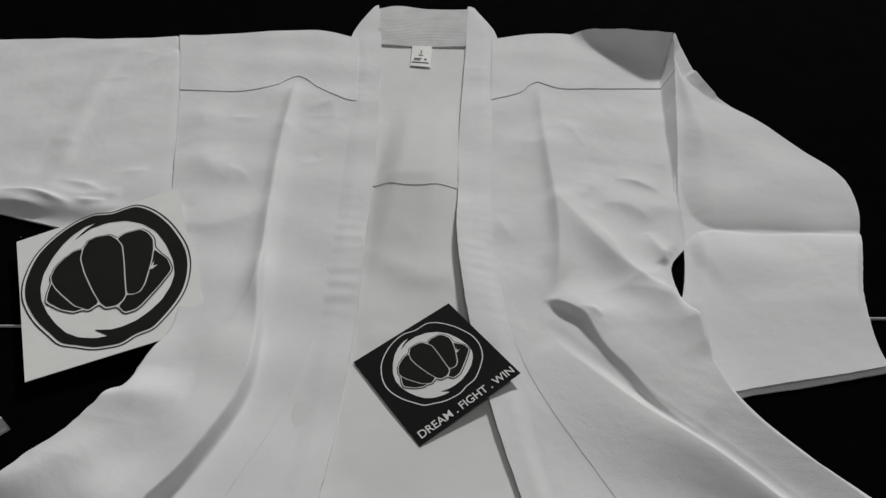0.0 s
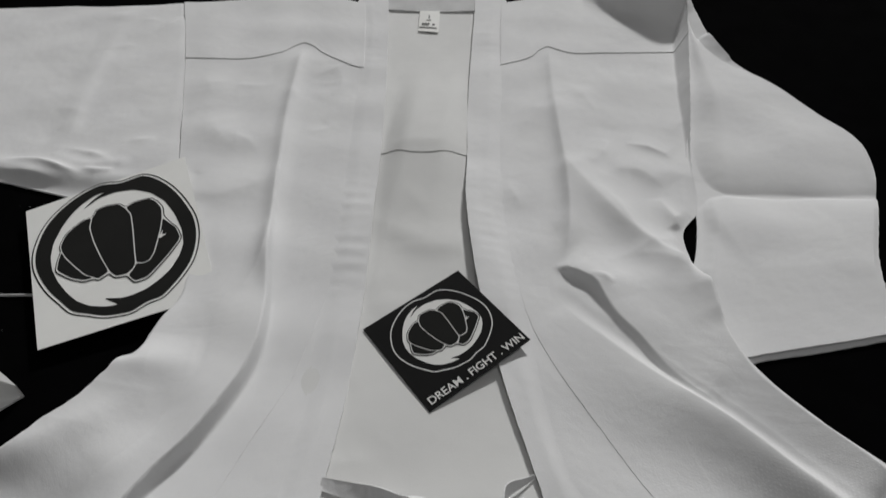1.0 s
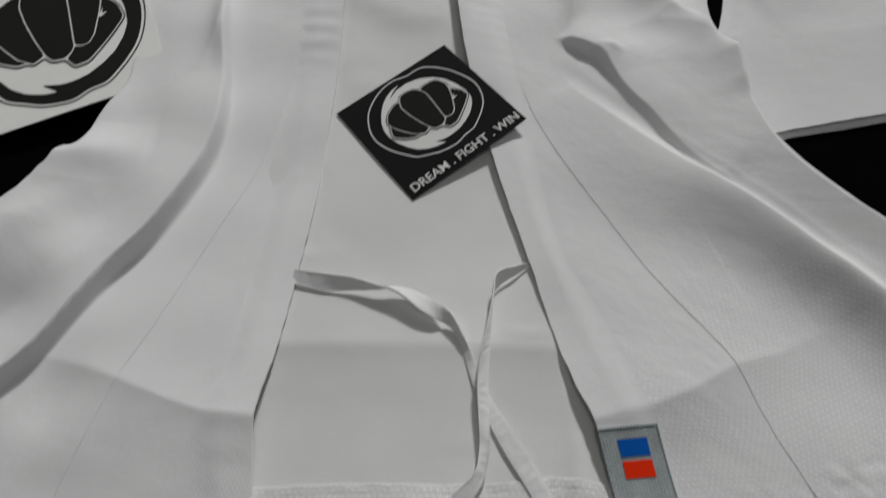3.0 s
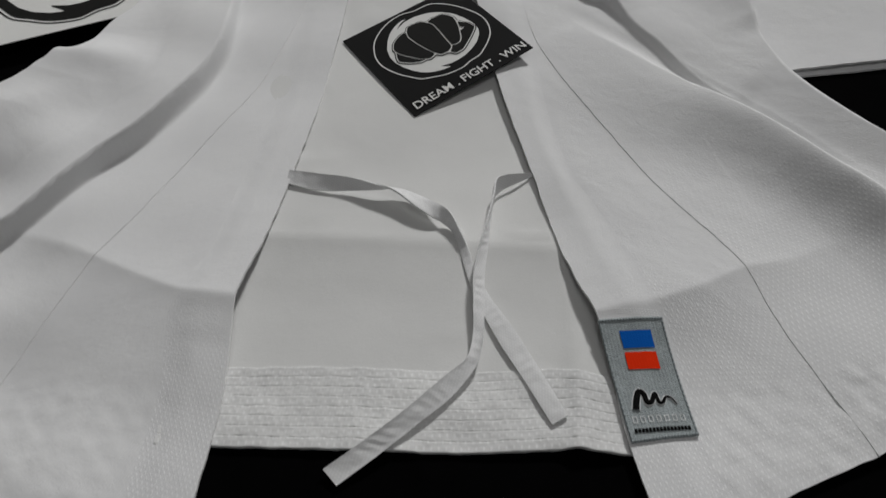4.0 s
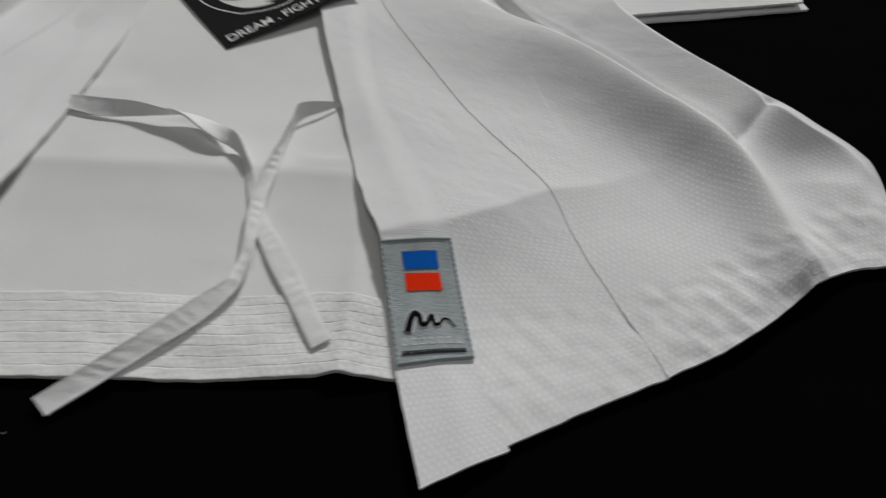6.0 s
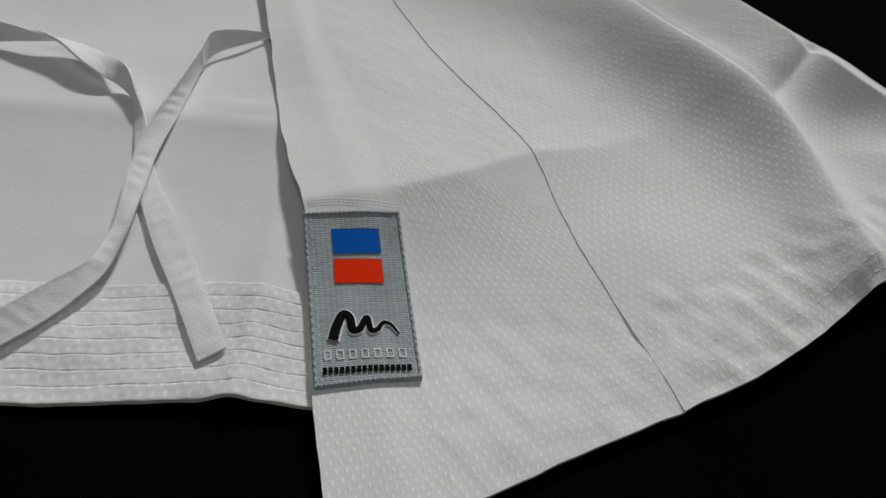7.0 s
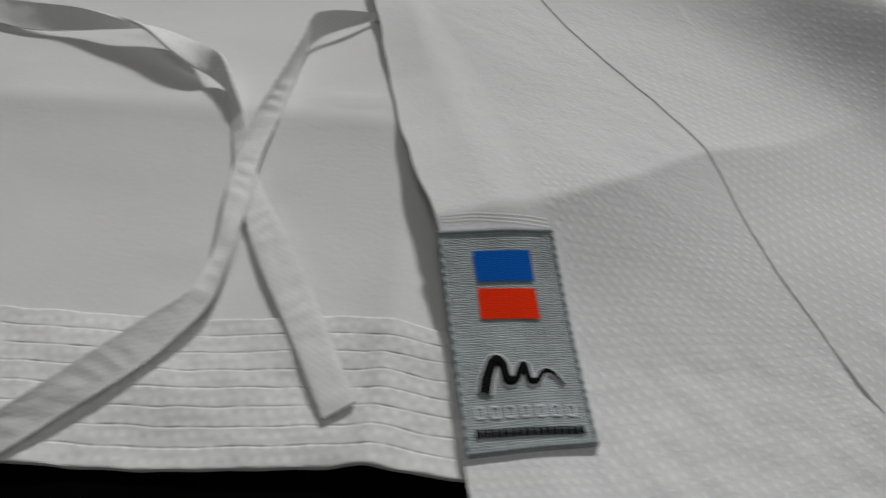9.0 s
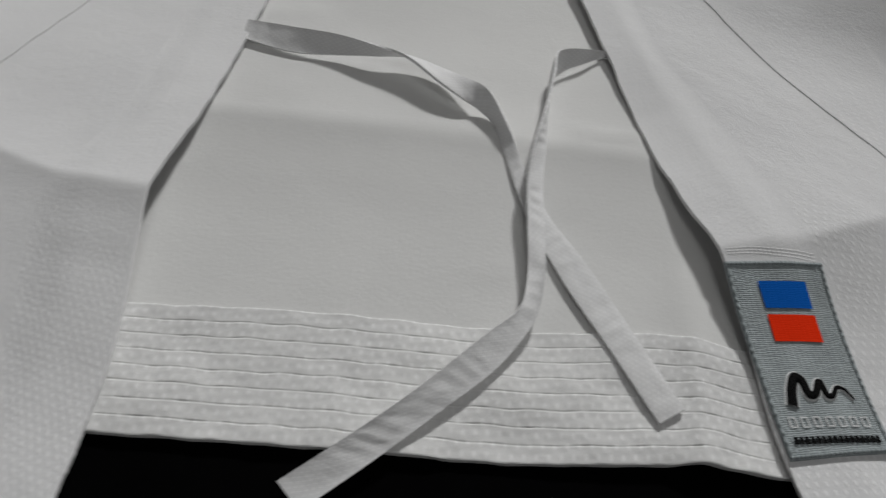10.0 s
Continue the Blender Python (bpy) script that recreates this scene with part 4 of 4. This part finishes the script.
# ---- things printed on flat corners: cards, patch, size label ----
class Card:
    """A bent sheet by its four corners (bottom left, bottom right, top right, top left) and a bow."""

    def __init__(self, corners, bow=0.0, curl=0.0):
        self.c, self.bow, self.curl = np.asarray(corners, float), bow, curl

    def at(self, u, v, lift=0.0):
        u, v = np.asarray(u, float), np.asarray(v, float)
        a, b, c, d = self.c
        p = ((1 - u) * (1 - v))[..., None] * a + (u * (1 - v))[..., None] * b + (u * v)[..., None] * c + ((1 - u) * v)[..., None] * d
        p[..., 2] += self.bow * np.sin(math.pi * np.clip(u, 0, 1)) + self.curl * np.clip(u, 0, 1) ** 2 * np.clip(1 - v, 0, 1) + lift
        return p

    def size(self):
        return np.linalg.norm(self.c[1] - self.c[0]), np.linalg.norm(self.c[3] - self.c[0])

    def body(self, name, mat, parent, thick=0.0005, label="", n=24):
        U, V = np.meshgrid(np.linspace(0, 1, n + 1), np.linspace(1, 0, n + 1))
        p = self.at(U, V)
        w, h = self.size()
        return sheet(name, p[..., 0], p[..., 1], p[..., 2], mat, parent, label, thick, np.stack([U * w, V * h], -1))

    def filled(self, name, outline, mat, parent, lift, label="", hole=None):
        """A printed shape: its outline in shares of the card, with an optional hole, cut into small triangles."""
        bm = bmesh.new()
        rings = [outline] + ([hole] if hole is not None else [])
        edges = []
        for ring_ in rings:
            vs = [bm.verts.new((x, y, 0)) for x, y in ring_]
            edges += [bm.edges.new((vs[i], vs[(i + 1) % len(vs)])) for i in range(len(vs))]
        bmesh.ops.triangle_fill(bm, use_beauty=True, use_dissolve=False, edges=edges)
        bm.verts.index_update()
        flat = np.array([v.co[:2] for v in bm.verts])
        faces = [[v.index for v in f.verts] for f in bm.faces]
        bm.free()
        for f in faces:
            a, b, c = (flat[i] for i in f[:3])
            if (b[0] - a[0]) * (c[1] - a[1]) - (b[1] - a[1]) * (c[0] - a[0]) < 0:
                f.reverse()
        w, h = self.size()
        return mesh_object(name, self.at(flat[:, 0], flat[:, 1], lift), faces, mat, parent, label, flat * (w, h))


def closed(points, n=120):
    """A smooth closed outline."""
    p = np.asarray(list(points) + [points[0]], float)
    q = np.concatenate([p[-3:-1], p, p[1:3]])
    s = np.concatenate([[0], np.cumsum(np.linalg.norm(np.diff(q, axis=0), axis=1))])
    return hermite(s, q, np.linspace(s[2], s[-3], n, endpoint=False))


def rounded(points, cut=0.18):
    """An outline whose corners are cut twice, for worn round corners."""
    p = np.asarray(points, float)
    for _ in range(2):
        q = np.roll(p, -1, axis=0)
        p = np.stack([p + (q - p) * cut, q + (p - q) * cut], 1).reshape(-1, 2)
    return p


RING = [(0.725, 0.972), (0.785, 0.931), (0.852, 0.852), (0.911, 0.75), (0.955, 0.636), (0.984, 0.518), (0.982, 0.413), (0.956, 0.319), (0.911, 0.236),
        (0.843, 0.167), (0.77, 0.112), (0.706, 0.074), (0.606, 0.063), (0.522, 0.039), (0.442, 0.046), (0.362, 0.064), (0.272, 0.108), (0.192, 0.152), (0.131,
        0.238), (0.074, 0.332), (0.036, 0.425), (0.012, 0.535), (0.016, 0.624), (0.045, 0.722), (0.112, 0.842), (0.191, 0.916), (0.273, 0.968), (0.368,
        1.004), (0.464, 1.013), (0.59, 0.976), (0.65, 0.978)]
INNER = [(0.65, 0.872), (0.744, 0.805), (0.818, 0.708), (0.862, 0.586), (0.884, 0.461), (0.876, 0.367), (0.84, 0.299), (0.776, 0.231), (0.7, 0.187), (0.618,
         0.155), (0.535, 0.145), (0.472, 0.149), (0.38, 0.18), (0.456, 0.115), (0.384, 0.126), (0.299, 0.161), (0.233, 0.215), (0.183, 0.291), (0.141, 0.385),
         (0.117, 0.478), (0.116, 0.568), (0.139, 0.663), (0.198, 0.768), (0.263, 0.846), (0.327, 0.895), (0.403, 0.93), (0.474, 0.935), (0.401, 0.904), (0.33,
         0.849), (0.432, 0.899), (0.537, 0.904)]
OUTLINE = [(0.177, 0.622), (0.213, 0.692), (0.261, 0.729), (0.322, 0.76), (0.377, 0.763), (0.396, 0.781), (0.413, 0.809), (0.465, 0.814), (0.542, 0.799),
           (0.581, 0.751), (0.631, 0.77), (0.735, 0.761), (0.772, 0.718), (0.797, 0.66), (0.791, 0.595), (0.816, 0.542), (0.855, 0.481), (0.869, 0.402), (0.773,
           0.317), (0.639, 0.219), (0.563, 0.217), (0.528, 0.276), (0.462, 0.286), (0.431, 0.329), (0.367, 0.307), (0.34, 0.325), (0.284, 0.326), (0.213, 0.373),
           (0.139, 0.453), (0.153, 0.516), (0.181, 0.583)]
SEGMENTS = [
    [(0.181, 0.579), (0.201, 0.522), (0.251, 0.434), (0.294, 0.366), (0.34, 0.329), (0.285, 0.33), (0.216, 0.372), (0.142, 0.456), (0.153, 0.512)],
    [(0.181, 0.579), (0.177, 0.622), (0.213, 0.692), (0.261, 0.729), (0.322, 0.76), (0.377, 0.759), (0.356, 0.685), (0.369, 0.571), (0.4, 0.436), (0.432,
     0.336), (0.368, 0.31), (0.34, 0.329), (0.294, 0.366), (0.251, 0.434), (0.201, 0.522)],
    [(0.377, 0.759), (0.396, 0.781), (0.413, 0.809), (0.465, 0.814), (0.542, 0.799), (0.581, 0.747), (0.607, 0.684), (0.603, 0.568), (0.592, 0.429),
     (0.586, 0.332), (0.567, 0.304), (0.526, 0.281), (0.462, 0.29), (0.432, 0.333), (0.4, 0.436), (0.369, 0.571), (0.356, 0.685)],
    [(0.581, 0.747), (0.631, 0.77), (0.731, 0.762), (0.769, 0.72), (0.794, 0.657), (0.786, 0.584), (0.761, 0.503), (0.728, 0.427), (0.699, 0.362), (0.665,
     0.324), (0.63, 0.319), (0.587, 0.335), (0.592, 0.429), (0.603, 0.568), (0.607, 0.684)],
    [(0.786, 0.58), (0.816, 0.542), (0.856, 0.485), (0.869, 0.402), (0.773, 0.317), (0.639, 0.222), (0.563, 0.221), (0.531, 0.271), (0.567, 0.304),
     (0.586, 0.332), (0.63, 0.319), (0.665, 0.324), (0.699, 0.362), (0.728, 0.427), (0.761, 0.503)]]


def offset(card, points, distance):
    """An outline on a card moved outwards by a distance in metres, or inwards where it is negative."""
    p = np.asarray(points, float) * card.size()
    a, c = p - np.roll(p, 1, axis=0), np.roll(p, -1, axis=0) - p
    a, c = (e / np.linalg.norm(e, axis=1)[:, None] for e in (a, c))
    turn = np.sum(p[:, 0] * np.roll(p[:, 1], -1) - p[:, 1] * np.roll(p[:, 0], -1))
    side = np.sign(turn) * np.stack([a[:, 1] + c[:, 1], -a[:, 0] - c[:, 0]], 1)
    side /= np.linalg.norm(side, axis=1)[:, None] + 1e-9
    return (p + side * distance) / card.size()


def emblem(card, parent, place, dark_ring, scale):
    """A brushed ring round five rounded blocks. place: shares of the emblem to shares of the card; scale: of its line widths."""
    black, white = INK, WHITEINK
    ring_, inner = place(closed(RING)), place(rounded(INNER, 0.12))
    mm = 0.001 * scale
    card.filled("ring_line", offset(card, ring_, 0.5 * mm), black if dark_ring else white, parent, 0.0003, hole=offset(card, ring_, -0.55 * mm))
    if dark_ring:  # black print on white
        card.filled("ring", offset(card, ring_, -2.4 * mm), black, parent, 0.0003, hole=inner)
    else:
        card.filled("ring", inner, white, parent, 0.0003)
    outline = rounded(place(OUTLINE), 0.14)
    card.filled("emblem_edge", offset(card, outline, 1.2 * mm), black, parent, 0.0005)
    card.filled("emblem_line", offset(card, outline, 0.35 * mm), white, parent, 0.0007)
    for points in SEGMENTS:
        card.filled("emblem_block", rounded(offset(card, place(points), -0.5 * mm), 0.14), black, parent, 0.0009)
    card.filled("emblem_spark", place([(0.735, 0.450), (0.775, 0.497), (0.764, 0.466), (0.792, 0.462), (0.755, 0.446)]), white, parent, 0.0011)


def same_place(p):
    return np.asarray(p, float)


def card_place(p):
    p = np.asarray(p, float)
    return np.stack([0.0581 + p[:, 0] * 0.8769 + p[:, 1] * 0.0266, 0.1415 + p[:, 1] * 0.8204 - p[:, 0] * 0.0094], 1)


white_card = Card([(-0.2475, 0.2565, 0.009), (-0.1335, 0.3135, 0.012), (-0.2185, 0.4765, 0.0135), (-0.3335, 0.399, 0.0105)])
sticker = tagged(new("white_sticker"), "white paper sticker with black ring emblem lying on the sleeve", "sticker")
white_card.body("paper", PAPER, sticker)
emblem(white_card, sticker, same_place, True, 1.0)

black_card = Card([(0.0345, 0.2275, 0.0031), (0.0985, 0.283, 0.0125), (0.044, 0.3475, 0.0105), (-0.0205, 0.2925, 0.0034)])
square = tagged(new("black_sticker"), "square black card with white emblem and slogan on the jacket", "sticker")
black_card.body("card", BLACKCARD, square)
emblem(black_card, square, card_place, False, 0.75)


def lettering(name, words, card, u0, u1, v0, height, mat, parent, lift):
    curve = bpy.data.curves.new(name, "FONT")
    curve.body = words
    curve.offset = 0.012
    ob = bpy.data.objects.new(name, curve)
    scene.collection.objects.link(ob)
    bpy.context.view_layer.update()
    me = ob.evaluated_get(bpy.context.evaluated_depsgraph_get()).to_mesh()
    v = np.array([tuple(p.co) for p in me.vertices])
    faces = [list(p.vertices) for p in me.polygons]
    ob.to_mesh_clear()
    bpy.data.objects.remove(ob)
    x = u0 + (u1 - u0) * (v[:, 0] - v[:, 0].min()) / np.ptp(v[:, 0])
    cap = 0.73
    y = v0 + height * v[:, 1] / cap
    return mesh_object(name, card.at(x, y, lift), faces, mat, parent, uvs=np.stack([x, y], 1), smooth=False)


lettering("slogan", "DREAM . FIGHT . WIN", black_card, 0.045, 0.972, 0.036, 0.072, WHITEINK, square, 0.0007)

# ---- brand patch on the lapel ----
patch_card = Card([(0.1469, 0.0447, 0.0), (0.1734, 0.0513, 0.0), (0.1612, 0.1015, 0.0), (0.1338, 0.0970, 0.0)])


def patch_at(u, v, lift=0.0):
    p = Card.at(patch_card, u, v)
    p[..., 2] = front_right(p[..., 0], p[..., 1]) + 0.0012 * (1 - 0.8 * smoothstep(0.52, 1.0, u)) + 0.0008 + lift
    return p


patch_card.at = patch_at
patch = patch_card.body("brand_patch", PATCH, jacket, 0.0010, "grey woven patch with blue and red blocks sewn on the lapel", 40)


def strip(name, points, widths, card, mat, parent, lift, rise=0.0006, label=""):
    """A raised embroidered stroke along points in shares of a card; widths in metres."""
    n = 14 * len(points)
    t = np.linspace(0, 1, n)
    c = line(points, t)
    p = card.at(c[:, 0], c[:, 1], lift)
    w = np.interp(t, np.linspace(0, 1, len(widths)), widths)
    verts, uvs, faces = [], [], []
    for i in range(n):
        d = p[min(i + 1, n - 1)] - p[max(i - 1, 0)]
        d /= np.linalg.norm(d) + 1e-9
        side = np.array([d[1], -d[0], 0])
        for k, (a, h) in enumerate(((-0.5, -0.0004), (-0.36, rise * 0.8), (0, rise), (0.36, rise * 0.8), (0.5, -0.0004))):
            verts.append(p[i] + side * a * w[i] + np.array([0, 0, h]))
            uvs.append((a * w[i], i * 0.0004))
    for i in range(n - 1):
        for k in range(4):
            a = i * 5 + k
            faces.append((a, a + 1, a + 6, a + 5))
    return mesh_object(name, verts, faces, mat, parent, label, uvs)


strip("border", [(0.012, 0.01), (0.011, 0.5), (0.012, 0.99)], (0.0010, 0.0010), patch_card, PATCHRIM, patch, 0.0, 0.0004)
strip("border", [(0.988, 0.99), (0.989, 0.5), (0.988, 0.01)], (0.0010, 0.0010), patch_card, PATCHRIM, patch, 0.0, 0.0004)
strip("border", [(0.0, 0.988), (0.5, 0.988), (1.0, 0.988)], (0.0010, 0.0010), patch_card, PATCHRIM, patch, 0.0001, 0.0004)
strip("border", [(1.0, 0.012), (0.5, 0.012), (0.0, 0.012)], (0.0010, 0.0010), patch_card, PATCHRIM, patch, 0.0001, 0.0004)
def block(name, corners, mat):
    p = np.asarray(corners, float)
    q = np.concatenate([p[i] + (p[(i + 1) % 4] - p[i]) * np.linspace(0, 1, 12, endpoint=False)[:, None] for i in range(4)])
    patch_card.filled(name, q, mat, patch, 0.0004)


block("blue_block", [(0.281, 0.749), (0.763, 0.743), (0.764, 0.888), (0.274, 0.892)], BLUE)
block("red_block", [(0.267, 0.574), (0.756, 0.564), (0.759, 0.708), (0.274, 0.716)], RED)
ZIG = [(0.199, 0.246), (0.255, 0.333), (0.332, 0.389), (0.375, 0.37), (0.40, 0.296), (0.456, 0.296), (0.548, 0.357), (0.576, 0.287), (0.624, 0.286), (0.701, 0.327), (0.765, 0.319), (0.836, 0.265)]
strip("logo_edge", ZIG, (0.0042, 0.0038, 0.0031, 0.0025, 0.0014), patch_card, WHITETHREAD, patch, 0.0001, 0.0004)
strip("logo_stroke", ZIG, (0.0034, 0.0030, 0.0023, 0.0017, 0.0006), patch_card, BLACKTHREAD, patch, 0.0003, 0.0005)
for k in range(7):  # the name: slim hollow bars
    u, v = 0.105 + k * 0.118, 0.146 - 0.018 * k / 6
    p, q = np.array([u, v]), np.array([u + 0.072, v + 0.052])
    outer = np.array([(p[0], p[1]), (q[0], p[1] - 0.002), (q[0], q[1] - 0.002), (p[0], q[1])])
    inner = np.array([(p[0] + 0.014, p[1] + 0.007), (q[0] - 0.014, p[1] + 0.005), (q[0] - 0.014, q[1] - 0.009), (p[0] + 0.014, q[1] - 0.007)])
    patch_card.filled("word_bar", outer, WHITETHREAD, patch, 0.0003, hole=inner)
for k in range(16):  # the address: small dark bars
    u, v = 0.085 + k * 0.0525, 0.068 - 0.020 * k / 15
    block("word_bar", [(u, v), (u + 0.041, v - 0.001), (u + 0.043, v + 0.034), (u + 0.002, v + 0.035)], BLACKTHREAD)


class PatchSurface:
    def at(self, U, V):
        p = patch_at(np.asarray(U, float), np.asarray(V, float), 0.0001)
        return p[:, 0], p[:, 1], p[:, 2]


stitches("patch_stitching", PatchSurface(), [[(0.075, 0.02), (0.075, 0.5), (0.075, 0.98)], [(0.925, 0.98), (0.925, 0.5), (0.925, 0.02)]], PATCHTHREAD, patch, 0.0018, 0.0008, 0.0005)

# ---- size label at the neck ----
tag_card = Card([(-0.0325, 0.737, 0.0046), (-0.0085, 0.7335, 0.0046), (-0.0115, 0.786, 0.0052), (-0.036, 0.7865, 0.0052)], 0.0003)
label_part = tag_card.body("size_label", TAG, jacket, 0.0006, "small white satin size label", 8)
lettering("size_number", "1", tag_card, 0.46, 0.53, 0.60, 0.17, TAGINK, label_part, 0.0004)
for u0, u1, v, w in ((0.37, 0.60, 0.52, 0.0009), (0.16, 0.55, 0.36, 0.0012), (0.16, 0.50, 0.29, 0.0010), (0.68, 0.80, 0.33, 0.0040), (0.06, 0.92, 0.17, 0.0020)):
    strip("print_bar", [(u0, v), ((u0 + u1) / 2, v), (u1, v)], (w, w), tag_card, TAGINK, label_part, 0.0006, 0.0001)

# ---- loose things on the black cloth ----
wire = tube("cable", [(-0.9, 0.275, 0.002), (-0.6, 0.293, 0.0012), (-0.3, 0.3125, 0.0012), (-0.2, 0.32, 0.0004), (0.0, 0.334, 0.0003), (0.22, 0.349, 0.0004), (0.36, 0.358, 0.0012), (0.6, 0.366, 0.002), (0.95, 0.375, 0.002)], 0.0012, CABLE)
tagged(wire, "thin grey-white cable running under the jacket", "cable")


def folded_cloth():
    s = Surface([(0, -0.2435, 0.2240), (1, -0.43, 0.335)], [(0, -0.2440, 0.2225), (1, -0.36, 0.09)], None, None,
                lambda X, Y, U, V: 0.0025 + 0.011 * smoothstep(0.75, 0.25, U) * (0.8 + 0.2 * np.cos(9 * V)))
    ob = s.build("folded_cloth", 30, 40, TWILL, None, thick=lambda X, Y, Z, U, V: Z - 0.0008)
    return tagged(ob, "corner of a folded white cotton cloth on the black surface", "cloth")


folded_cloth()
rng = random.Random(5)
bits, bit_faces = [], []
for _ in range(16):
    x, y = rng.choice(((rng.uniform(0.36, 0.60), rng.uniform(-0.05, 0.5)), (rng.uniform(-0.05, 0.30), rng.uniform(-0.14, 0.02)), (rng.uniform(-0.36, -0.25), rng.uniform(0.25, 0.42))))
    a, l = rng.uniform(0, 6.28), rng.uniform(0.0003, 0.0012)
    k = len(bits)
    dx, dy = math.cos(a) * l, math.sin(a) * l
    bits += [(x - dx, y - dy, 0.0003), (x + dy * 0.3, y - dx * 0.3, 0.0003), (x + dx, y + dy, 0.0003), (x, y, 0.0007)]
    bit_faces += [(k, k + 1, k + 3), (k + 1, k + 2, k + 3), (k + 2, k, k + 3)]
tagged(mesh_object("lint", bits, bit_faces, LINT), "scattered specks of pale lint on black cloth", "lint", kind="stuff")
